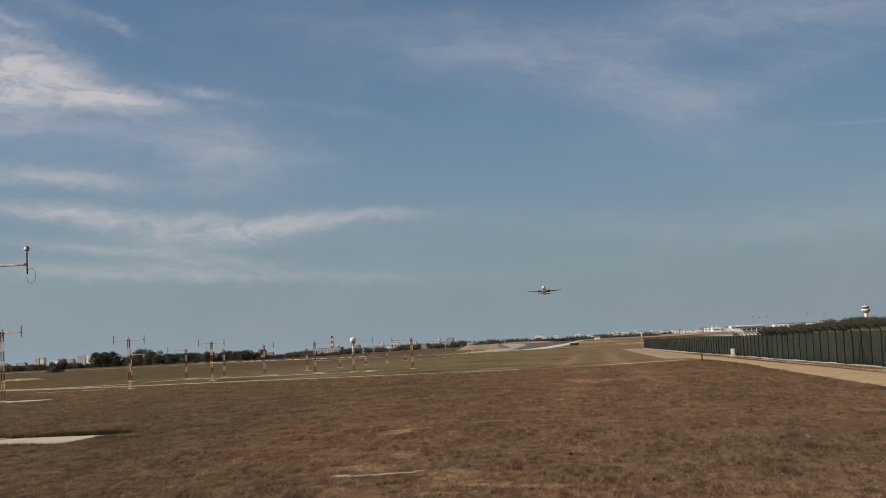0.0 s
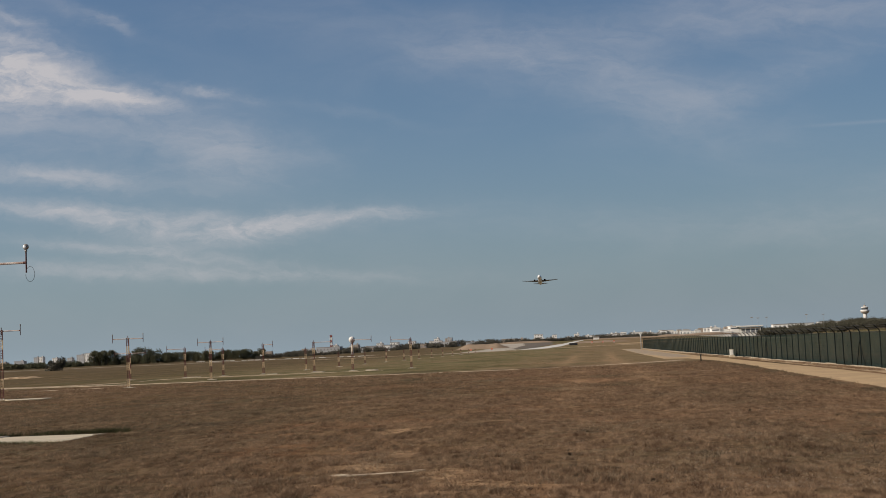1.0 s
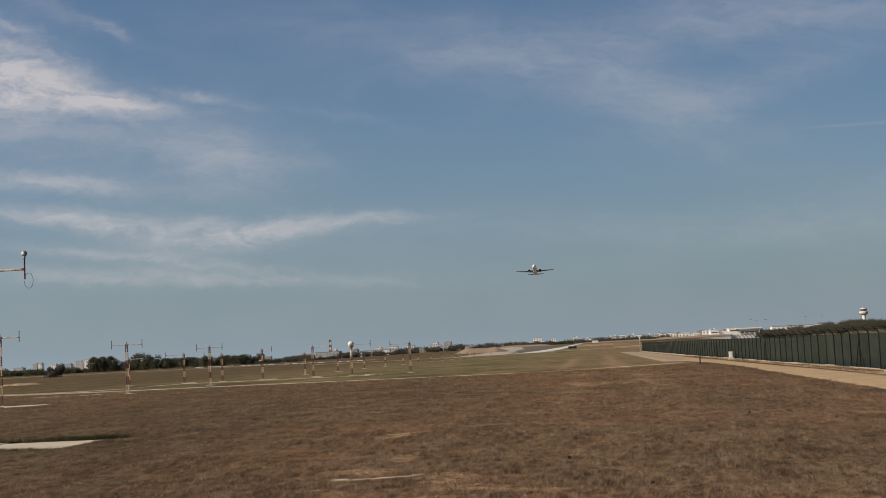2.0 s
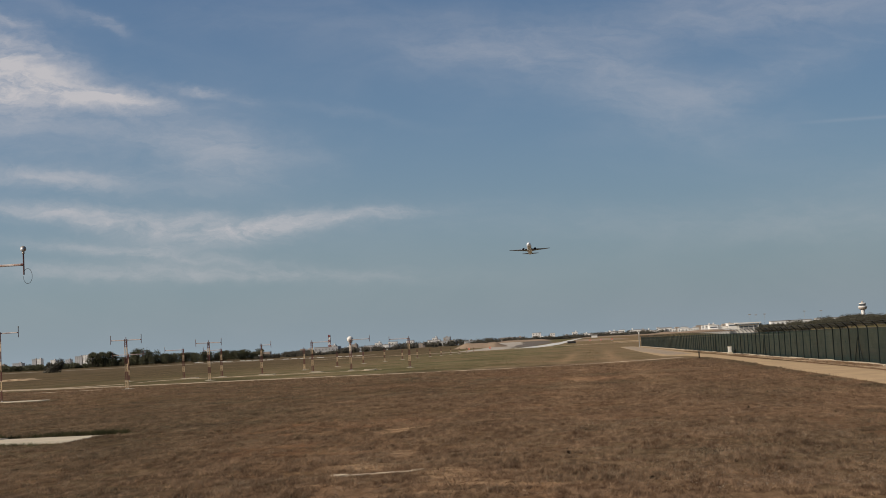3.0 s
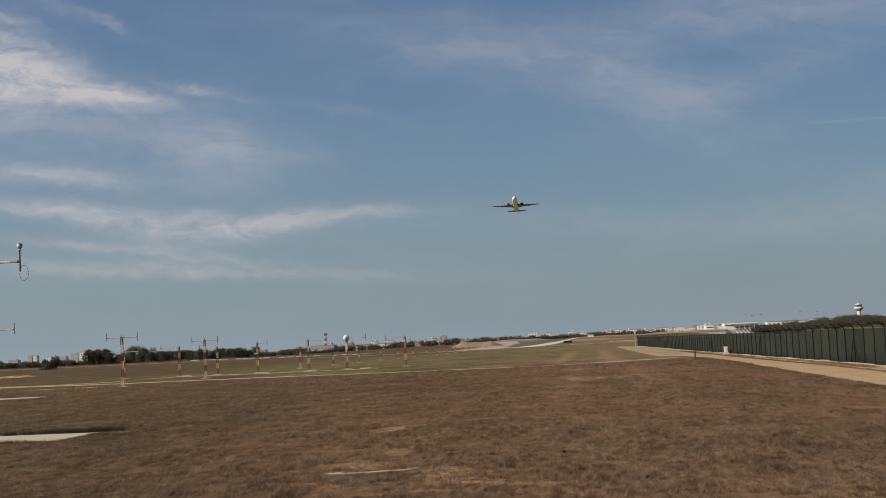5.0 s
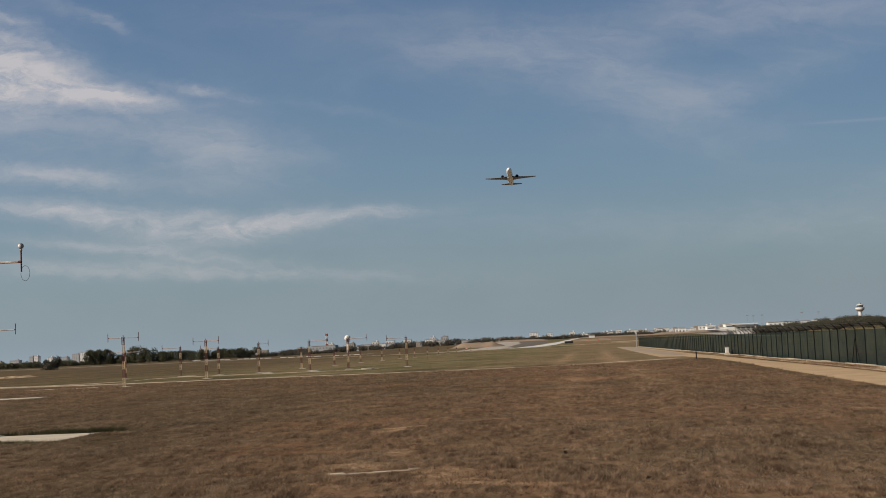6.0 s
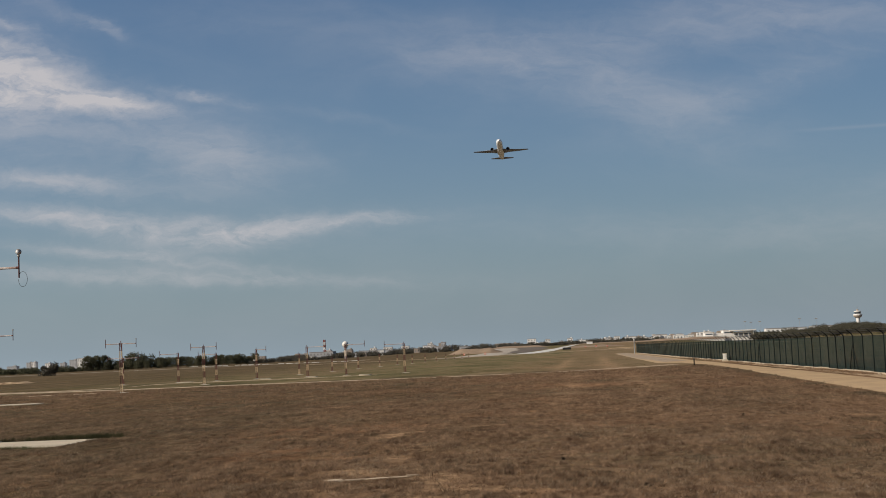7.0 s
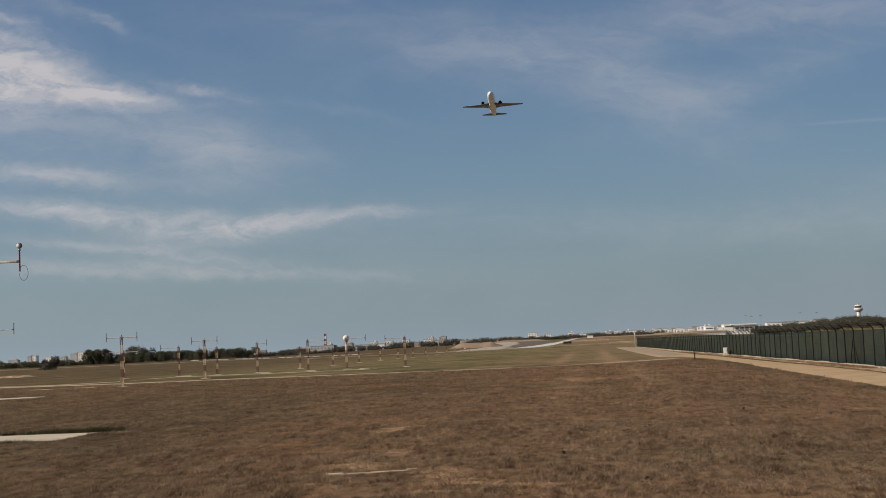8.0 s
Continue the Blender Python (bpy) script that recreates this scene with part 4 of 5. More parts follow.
def merged_woods(name, label, kinds, spots):
    """Far woods nobody could count: copies of a few trees, joined into one mesh."""
    verts, faces, slots = [], [], []
    for i, (x, y, k) in enumerate(spots):
        m = pose(x, y, ground_height(x, y), 0, 0, (i * 137) % 360)
        for child in kinds[k].children:
            base = len(verts)
            verts += [m @ v.co for v in child.data.vertices]
            for poly in child.data.polygons:
                faces.append([base + v for v in poly.vertices])
                slots.append(0 if child.name.startswith("trunk") else 1)
    mesh = bpy.data.meshes.new(name)
    mesh.from_pydata(verts, [], faces)
    mesh.materials.append(BARK)
    mesh.materials.append(LEAF_FAR)
    mesh.polygons.foreach_set("material_index", slots)
    tagged(new(name, mesh), label, "woods", kind="stuff")
    for kind in kinds:
        for child in list(kind.children):
            bpy.data.objects.remove(child)
        bpy.data.objects.remove(kind)


def build_trees():
    rng = random.Random(11)
    near = [tree_kind("pine_tree", "rounded dark green pine in a dense row", h, s, 0.06, LEAF, 20 + i, 1150) for i, (h, s) in enumerate(((8.6, 10), (9.6, 11), (7.6, 10), (10.4, 11.5)))]
    tall = [tree_kind("pine_tree", "tall dark umbrella pine above the tree row", h, s, 0.20, LEAF, 40 + i, 2600) for i, (h, s) in enumerate(((16.0, 20), (14.0, 16), (14.5, 12)))]
    spots = []
    x = -470.0
    while x < -312:
        spots.append((x, 1225 + rng.uniform(-14, 14), rng.randrange(4)))
        x += rng.uniform(2.6, 4.6)
    x = -452.0
    while x < -330:
        spots.append((x, 1262 + rng.uniform(-10, 10), rng.choice((1, 3))))
        x += rng.uniform(5, 8)
    plant(near, spots, "pine row along the airfield")
    plant(tall, [(-424, 1222, 0), (-418, 1230, 1), (-470, 1222, 1), (-465, 1225, 2), (-430, 1226, 1), (-474, 1220, 2), (-456, 1222, 2)], "tall pines in the row")
    low = [tree_kind("bush", "low dark bush in the far scrub", h, s, 0.02, LEAF, 60 + i, 600, True) for i, (h, s) in enumerate(((5.4, 9), (6.4, 10), (4.6, 10)))]
    spots = []
    x = -620.0
    while x < -476:
        spots.append((x, 1300 + rng.uniform(-30, 60), rng.randrange(3)))
        x += rng.uniform(2.2, 4.2)
    plant(low, spots, "scrub at the airfield edge")
    dark = [tree_kind("bush", "dense dark bush of the field hedge", h, s, 0.02, LEAF, 66 + i, 360, True) for i, (h, s) in enumerate(((5.0, 9), (5.8, 9)))]
    spots = []
    x = -545.0
    while x < -463:
        spots.append((x, 1120 + rng.uniform(-15, 15), rng.randrange(2)))
        x += rng.uniform(3, 5)
    plant(dark, spots, "field hedge")
    bush = tree_kind("bush", "large lone grey-brown bush on the far grass", 6.2, 8.0, 0.05, LEAF_FAR, 77, 1500)
    bush.matrix_basis = pose(-250, 596, 0)
    wood = [tree_kind("tree", "haze-greyed olive tree of the far woods", h, s, 0.04, LEAF_FAR, 80 + i, 330, True) for i, (h, s) in enumerate(((5.0, 10), (6.2, 11), (3.4, 9), (6.8, 10)))]
    spots = []
    for i in range(260):
        y = rng.uniform(1500, 2000)
        spots.append((rng.uniform(-0.24, 0.055) * y, y, rng.randrange(4)))
    for i in range(110):
        y = rng.uniform(1180, 1400)
        spots.append((rng.uniform(-0.265, -0.06) * y, y, rng.choice((0, 2))))
    wood += [tree_kind("tree", "tall grey-green tree of the far woods", h, s, 0.06, LEAF_FAR, 86 + i, 400, True) for i, (h, s) in enumerate(((7.4, 12), (8.0, 13), (2.4, 8)))]
    for i in range(70):
        y = rng.uniform(1110, 1260)
        spots.append((rng.uniform(-0.050, -0.018) * y, y, 6))
    for i in range(4):
        y = rng.uniform(1150, 1180)
        spots.append((rng.uniform(-0.026, -0.012) * y, y, 2))
    for i in range(150):
        y = rng.uniform(1450, 1750)
        spots.append((rng.uniform(-0.235, -0.098) * y, y, rng.choice((1, 4))))
    for i in range(120):
        y = rng.uniform(1450, 1800)
        spots.append((rng.uniform(-0.012, 0.088) * y, y, rng.choice((0, 2, 2, 1))))
    merged_woods("far_woods", "haze-greyed olive woods beyond the runway", wood, spots)
    hill = [tree_kind("tree", "dense olive-green tree on the wooded rise", h, s, 0.05, LEAF_HILL, 90 + i, 900) for i, (h, s) in enumerate(((5.8, 11), (8.6, 14), (4.4, 11)))]
    spots = []
    for i in range(72):
        y = rng.uniform(1080, 1270)
        lo = 0.118 * y
        spots.append((rng.uniform(lo, 330), y, rng.randrange(3)))
    for i in range(120):
        y = rng.uniform(900, 1080)
        spots.append((rng.uniform(0.122, 0.235) * y, y, rng.choice((0, 2))))
    plant(hill, spots, "trees on the rise")


build_trees()


# ---- buildings ----
def build_block(name, label, x, y, w, d, h, storeys, mat, group="", bays=0, z=None, category="building", roof_box=True):
    b = thing(name, label, category, pose(x, y, ground_height(x, y) if z is None else z), group)
    bm = bmesh.new()
    box(bm, 0, 0, -1.0, w, d, h + 1.0)
    part("wall", bm, mat, b)
    bm = bmesh.new()
    box(bm, 0, 0, h, w + 0.5, d + 0.5, 0.5)
    roof = part("roof", bm, ROOF, b)
    if roof_box:
        bm = bmesh.new()
        box(bm, w * 0.2, 0, h + 0.5, w * 0.22, d * 0.4, 2.2)
        part("stair_head", bm, mat, roof)
    bays = bays or max(2, int(w / 4.2))
    sh = h / max(1, storeys)
    bm = bmesh.new()
    box(bm, 0, 0, 0, w / bays * 0.38, 0.3, sh * 0.40)
    pane = None
    for s in range(storeys):
        for k in range(bays):
            m = pose(-w / 2 + (k + 0.5) * w / bays, -d / 2 - 0.05, s * sh + sh * 0.26)
            if pane is None:
                pane = part("window", bm, HOUSE_GLASS, b)
                pane.matrix_basis = m
            else:
                shared("window", pane.data, b, m)
    return b


def build_town():
    rng = random.Random(31)
    flats = "pale apartment block of the distant town"
    # x, y, width, height, storeys, wall
    for x, w, h, s, m in ((-1196, 26, 27, 8, WALL_GREY), (-1174, 34, 30, 9, WALL_WHITE), (-1222, 18, 20, 6, WALL_GREY), (-1304, 15, 25, 7, WALL_GREY), (-1292, 14, 26, 7, WALL_WHITE), (-1258, 18, 21, 6, WALL_WHITE),
                          (-1345, 36, 17, 4, WALL_GREY), (-1385, 26, 15, 4, WALL_TAN), (-1150, 14, 18, 5, WALL_WHITE)):
        build_block("apartment_block", flats, x, 3000, w * 0.66, 16, h * 0.88, s, m, "distant town")
    for i in range(34):
        y = rng.uniform(2500, 3100)
        x = rng.uniform(-0.30, 0.085) * y
        h = rng.uniform(9, 15)
        build_block("house_block", "small flat-roofed building of the distant town", x, y, rng.uniform(8, 22), 14, h, max(2, int(h / 4)), rng.choice((WALL_WHITE, WALL_TAN, WALL_GREY, WALL_WHITE)), "distant town", z=0.0, roof_box=rng.random() < 0.5)
    for i in range(40):
        y = rng.uniform(2500, 3100)
        x = rng.uniform(-0.02, 0.10) * y
        h = rng.uniform(8, 13) + 40 * max(0, x / y)
        build_block("house_block", "white flat-roofed house of the distant town", x, y, rng.uniform(6, 13), 12, h + 5, max(2, int(h / 4)), rng.choice((WALL_WHITE, WALL_WHITE, WALL_TAN)), "distant town", z=0.0, roof_box=rng.random() < 0.5)
    for i in range(26):
        r = rng.choice((0.012, 0.040, 0.064)) + rng.gauss(0, 0.009)
        y = rng.uniform(1860, 1960)
        build_block("house_block", "small bright white house above the far trees", r * y, y, rng.uniform(5, 12), 9, rng.uniform(9.5, 12.5) + 20 * max(0, r), 2, WALL_WHITE, "distant town", z=0.0, roof_box=rng.random() < 0.3)
    build_block("apartment_block", "broad white block among trees beyond the runway", -106, 2500, 16, 14, 20, 5, WALL_WHITE, z=0.0, roof_box=False)
    for x, w, h, m in ((-434, 9, 18, WALL_WHITE), (-358, 10, 18, WALL_WHITE), (-333, 14, 18.5, WALL_WHITE), (-304, 12, 19, WALL_WHITE), (-262, 8, 21.5, WALL_WHITE), (-398, 8, 17.5, WALL_TAN), (-244, 7, 21, WALL_TAN)):
        build_block("apartment_block", "pale block above the far woods", x, 2200, w, 14, h - 3.2, 4, m, "distant town", z=0.0, roof_box=w < 12)
    build_block("apartment_block", "tan block beyond the runway", -162, 2500, 26, 18, 14, 3, WALL_TAN, z=0.0, roof_box=False)
    build_block("apartment_block", "narrow white block beyond the runway", -76, 2500, 9, 12, 18, 4, WALL_WHITE, z=0.0, roof_box=False)


build_town()
for i, (x, w, h) in enumerate(((186, 38, 10.9), (222, 26, 11.4), (244, 20, 11.9))):
    build_block("hilltop_building", "long low white building above the wooded rise", x, 1290, w, 14, h - ground_height(x, 1290), 2, WALL_WHITE, "hilltop buildings", roof_box=False)


def build_terminal():
    z0 = ground_height(104, 1100)
    t = thing("airport_terminal", "long low white airport terminal with stepped roofs", "terminal", pose(0, 1100, z0))

    def hall(x0, x1, top, depth, mat, band, front=0.0):
        bm = bmesh.new()
        box(bm, (x0 + x1) / 2, front + depth / 2, -2, x1 - x0, depth, top - z0 + 2, 0, 0.05)
        h = part("hall", bm, mat, t)
        bm = bmesh.new()
        box(bm, (x0 + x1) / 2, front + depth / 2, top - z0, x1 - x0 + 0.6, depth + 0.6, 0.45)
        part("roof_slab", bm, WHITE, h, "white roof slab")
        if band:
            bm = bmesh.new()
            box(bm, (x0 + x1) / 2, front - 0.02, top - z0 - 2.0, (x1 - x0) * 0.8, 0.2, 1.0)
            part("window_band", bm, DARK_GLASS, h, "dark ribbon window")
        return h
    hall(80.5, 110, 5.7, 14, WALL_WHITE, False, -3.0)
    hall(94, 101, 9.0, 16, WALL_WHITE, True, 1.0)
    hall(101.2, 108.6, 7.6, 18, WALL_WHITE, False, 2.5)
    hall(109, 116.6, 9.8, 20, WALL_WHITE, True, 1.0)
    hall(117, 133, 8.2, 24, WALL_WHITE, True, 0.5)
    bm = bmesh.new()
    box(bm, 124.5, 8, 9.1 - z0, 21, 22, 0.9, 0, 0.1)
    part("canopy", bm, WHITE, t, "broad white canopy roof")
    for k in range(5):
        bm = bmesh.new()
        tube(bm, (117 + k * 4, -1.5, -1), (117 + k * 4, -1.5, 9.1 - z0), 0.25)
        part("column", bm, WHITE, t)
    bm = bmesh.new()
    rings(bm, [[(74.0 + 7 * u, y, 1.2 + 2.4 * (1 - u) ** 2 + z) for y, z in ((0, 0), (10, 0), (10, 0.8), (0, 0.8))] for u in (0, 0.25, 0.5, 0.75, 1.0)])
    part("curved_roof", bm, WHITE, t, "curved white roof edge")


build_terminal()


def build_control_tower():
    z0 = ground_height(255, 1300)
    t = thing("control_tower", "white airport control tower with a flared round cab", "control tower", pose(255.4, 1300, z0))
    top = 25.6 - z0

    def turned(name, profile, mat, label=""):
        bm = bmesh.new()
        rings(bm, [[(r * math.cos(a), r * math.sin(a), top + z) for a in (2 * math.pi * i / 20 for i in range(20))] for z, r in profile])
        return part(name, bm, mat, t, label)
    turned("shaft", ((-top - 1, 2.1), (-9.6, 1.7), (-8.0, 1.9)), WALL_WHITE)
    turned("flare", ((-8.2, 1.8), (-6.6, 3.9), (-5.6, 4.0)), WALL_TAN)
    turned("gallery", ((-5.6, 4.2), (-4.4, 4.2), (-4.3, 3.6)), WALL_WHITE, "white gallery ring")
    turned("glazing", ((-4.35, 2.7), (-2.2, 3.1)), DARK_GLASS, "dark glazed cab")
    turned("roof", ((-2.2, 3.4), (-1.6, 3.3), (-1.2, 1.2)), WALL_WHITE)
    turned("equipment_ring", ((-1.2, 1.1), (0.0, 1.0)), WALL_TAN)
    bm = bmesh.new()
    tube(bm, (0, 0, top), (0, 0, top + 2.6), 0.14)
    part("antenna", bm, STEEL, t)


build_control_tower()


def build_radome():
    t = thing("radar_tower", "white radome ball on a slim white tower", "radar tower", pose(-184.4, 1000, 0))
    bm = bmesh.new()
    tube(bm, (0, 0, -0.5), (0, 0, 9.6), 1.1, 0.9, 14)
    part("tower", bm, WALL_WHITE, t, "", True)
    bm = bmesh.new()
    tube(bm, (0, 0, 9.4), (0, 0, 9.9), 1.7, 1.7, 14)
    part("deck", bm, STEEL, t)
    bm = bmesh.new()
    ball(bm, 0, 0, 12.1, 2.4, 1.0, 20, 12)
    part("radome", bm, WHITE, t, "smooth cream radome", True)


def build_checked_tower():
    t = thing("checkered_tower", "red and white banded lattice tower behind the woods", "tower", pose(-300.6, 1500, 0))
    w, step = 1.0, 2.9
    for i in range(8):
        bm = bmesh.new()
        for sx in (-1, 1):
            for sy in (-1, 1):
                tube(bm, (sx * w, sy * w, i * step), (sx * w, sy * w, (i + 1) * step), 0.28, sides=5)
        for sx, sy, ex, ey in ((-1, -1, 1, -1), (1, -1, 1, 1), (1, 1, -1, 1), (-1, 1, -1, -1)):
            tube(bm, (sx * w, sy * w, i * step), (ex * w, ey * w, (i + 1) * step), 0.22, sides=4)
            tube(bm, (ex * w, ey * w, i * step), (sx * w, sy * w, (i + 1) * step), 0.22, sides=4)
        part("tower_section", bm, TOWER_RED if i % 2 else WHITE, t, "red band" if i % 2 else "white band")


for x, y, w, h, m in ((0.5, 1000, 4.4, 1.7, WALL_WHITE), (-338, 1330, 6, 4.4, WALL_WHITE), (-262, 1250, 5, 3.4, WALL_WHITE), (-228, 1330, 9, 4.0, WALL_TAN), (-212, 1350, 7, 5.4, WALL_WHITE), (-176, 1360, 6, 4.2, WALL_TAN), (-180, 1500, 14, 7.6, WALL_WHITE),
                      (-161.5, 1480, 5, 9.8, WALL_GREY), (-120, 1300, 12, 3.4, WALL_GREY), (-245, 1420, 14, 4.5, WALL_GREY)):
    build_block("airfield_shed", "low pale airfield building behind the grass", x, y, w, 8, h, 0 if h < 3 else 1 if h < 7 else 2, m, "airfield sheds", roof_box=False)
build_block("hangar", "pale grey hangar with a gridded front among far trees", -297, 1470, 27, 18, 8.6, 2, WALL_GREY, "airfield hangars", 7, roof_box=False)
build_block("hangar", "long low grey hangar before the far woods", -155, 1400, 21, 18, 5.2, 1, WALL_GREY, "airfield hangars", 6, roof_box=False)
build_block("hangar", "long low pale hangar before the far woods", -224, 1400, 36, 18, 5.6, 1, WALL_GREY, "airfield hangars", 9, roof_box=False)
build_radome()
build_checked_tower()


# ---- earthworks and small things by the runway ----
def build_mound(label, x, y, length, depth, height, seed, mat):
    rng = random.Random(seed)
    bm = bmesh.new()
    n, k = 26, 9
    grid = []
    for j in range(k):
        row = []
        for i in range(n):
            u, v = i / (n - 1) * 2 - 1, j / (k - 1) * 2 - 1
            edge = min(1.0, 2.2 * max(0.0, 1 - abs(u))) * min(1.0, 1.8 * max(0.0, 1 - v * v))
            z = height * edge * (0.78 + 0.3 * noise.noise(Vector((u * 2.5 + seed, v * 1.4, seed)))) - 0.15
            row.append(bm.verts.new((u * length / 2, v * depth / 2, z)))
        grid.append(row)
    for j in range(k - 1):
        for i in range(n - 1):
            bm.faces.new((grid[j][i], grid[j][i + 1], grid[j + 1][i + 1], grid[j + 1][i]))
    ob = part("earth_mound", bm, mat, None, "", True)
    ob.matrix_basis = pose(x, y, ground_height(x, y))
    return tagged(ob, label, "earth mound", "earthworks by the runway")


build_mound("pale sandy earth heap with a flat top beside the runway", -62, 735, 30, 22, 3.6, 1, EARTH)
build_mound("long low pale earth bank by the runway", -48, 905, 46, 16, 1.6, 2, EARTH)
build_mound("tan earth bank beside the low black block", 3, 790, 36, 24, 1.3, 4, EARTH)
build_mound("pale sandy bank along the taxiway", 22, 1050, 90, 20, 1.2, 5, EARTH)
build_mound("pale sandy bank before the terminal", 70, 980, 70, 16, 2.2, 6, EARTH)
build_mound("low dry earth ridge on the far grass", -130, 290, 10, 8, 0.7, 7, VERGE)


def build_marker_blocks():
    """A broken line of low white blocks along the far taxiway."""
    rng = random.Random(3)
    for i in range(26):
        t = i / 25
        x = -330 + 196 * t
        y = 1085 - 330 * t ** 0.75
        if i % 6 == 4:
            continue
        bm = bmesh.new()
        box(bm, 0, 0, 0, rng.uniform(2.4, 4.4), 1.0, 0.30, 0, 0.05)
        ob = part("barrier_block", bm, WHITE)
        ob.matrix_basis = pose(x, y, ground_height(x, y), 0, 0, rng.uniform(-6, 6))
        tagged(ob, "low white barrier block on the far grass", "barrier", "white barrier blocks")


build_marker_blocks()


def build_culvert():
    c = thing("culvert", "low solid black block under a lintel in the runway strip", "culvert", pose(-12.0, 722, ground_height(-12, 722) - 0.1))
    # a solid box in near-black, with no hollow behind it
    bm = bmesh.new()
    box(bm, 0, 0, 0, 4.4, 2.0, 1.15, 2, 0.04)
    part("opening", bm, BLACK, c, "solid near-black block")
    bm = bmesh.new()
    box(bm, 0, 0.2, 1.15, 4.9, 2.4, 0.18, 2, 0.04)
    part("lintel", bm, DARK_EARTH, c)


build_culvert()


def build_sign(x, y, w, h):
    s = thing("airfield_sign", "small orange-red airfield marker board on two legs", "sign", pose(x, y, ground_height(x, y)), "airfield markers")
    bm = bmesh.new()
    box(bm, 0, 0, 0.5, w, 0.18, h, 0, 0.02)
    part("board", bm, SIGN_RED, s)
    for k in (-1, 1):
        bm = bmesh.new()
        tube(bm, (k * w * 0.35, 0, -0.1), (k * w * 0.35, 0, 0.55), 0.05)
        part("leg", bm, STEEL, s)
    bm = bmesh.new()
    box(bm, 0, -0.11, 0.5 + h * 0.35, w * 0.8, 0.02, h * 0.25)
    part("stripe", bm, WHITE, s, "white stripe")


for x, y in ((-2.0, 742), (3.9, 742), (10.0, 742), (-60, 640), (-50, 642)):
    build_sign(x, y, 0.9, 0.8)


def build_floodlight(x, y, h):
    f = thing("apron_floodlight", "tall thin apron floodlight mast with a lamp head", "floodlight", pose(x, y, ground_height(x, y)), "apron floodlights")
    g0 = ground_height(x, y)
    bm = bmesh.new()
    tube(bm, (0, 0, -0.5), (0, 0, h - g0), 0.16, 0.08)
    part("mast", bm, STEEL, f)
    bm = bmesh.new()
    box(bm, 0, 0, h - g0 - 0.3, 2.4, 0.6, 0.6, 0, 0.05)
    part("lamp_head", bm, LAMP_GREY, f)


for x, h in ((144.5, 18.4), (150, 17.6), (158, 18.0), (194, 18.8), (209, 18.4)):
    build_floodlight(x, 1255, h)


# ---- the sward ----
def lattice_noise(x, y, size, seed):
    """Smooth value noise from 0 to 1 with cells of that size."""
    table = np.random.default_rng(seed).random((256, 256))
    u, v = x / size + 1000.0, y / size + 1000.0
    i, j = np.floor(u).astype(int), np.floor(v).astype(int)
    f, h = u - i, v - j
    f, h = f * f * (3 - 2 * f), h * h * (3 - 2 * h)
    at = lambda p, q: table[p % 256, q % 256]
    return (at(i, j) * (1 - f) + at(i + 1, j) * f) * (1 - h) + (at(i, j + 1) * (1 - f) + at(i + 1, j + 1) * f) * h


BARE = tuple((x, y, wx * 0.9, wy * 0.9) for x, y, wx, wy, k in SANDY if k > 0.65)


def on_open_ground(x, y):
    """Where grass may stand: off the slabs, the strip, the track and the road."""
    ok = ~((x < -19.0) & (y > 46.1) & (y < 50.2))
    ok &= ~((x > -5.9) & (x < -4.1) & (np.abs(y - 29.55 - (x + 5) * 0.25) < 0.16))
    ok &= ~((x < -43.5) & (y > 104) & (y < 108))
    return ok & (x < np.interp(y, (64, 96, 136, 160), (12.7, 12.8, 13.2, 12.3)))


def blade_mesh(name, mat, label, rng, x, y, tall, lean, w, jitter, blades):
    n = len(x)
    z = np.array([ground_height(a, b) for a, b in zip(x, y)])
    verts = np.zeros((n, blades, 3, 3))
    for k in range(blades):
        a, b = rng.uniform(0, np.pi, n), rng.uniform(0, 2 * np.pi, n)
        t, l, h = tall * rng.uniform(0.4, 1.2, n), lean * rng.uniform(0.2, 1.0, n), w * rng.uniform(0.5, 1.3, n)
        ox, oy = x + rng.normal(0, 1, n) * jitter, y + rng.normal(0, 1, n) * jitter
        for c, s in ((0, -1), (1, 1)):
            verts[:, k, c] = np.stack((ox + s * h * np.cos(a), oy + s * h * np.sin(a), z - 0.012), 1)
        verts[:, k, 2] = np.stack((ox + l * np.cos(b), oy + l * np.sin(b), z + t), 1)
    flat = verts.reshape(-1, 3)
    mesh = bpy.data.meshes.new(name)
    mesh.from_pydata(flat.tolist(), [], np.arange(len(flat)).reshape(-1, 3).tolist())
    mesh.materials.append(mat)
    tagged(new(name, mesh), label, "grass", kind="stuff")


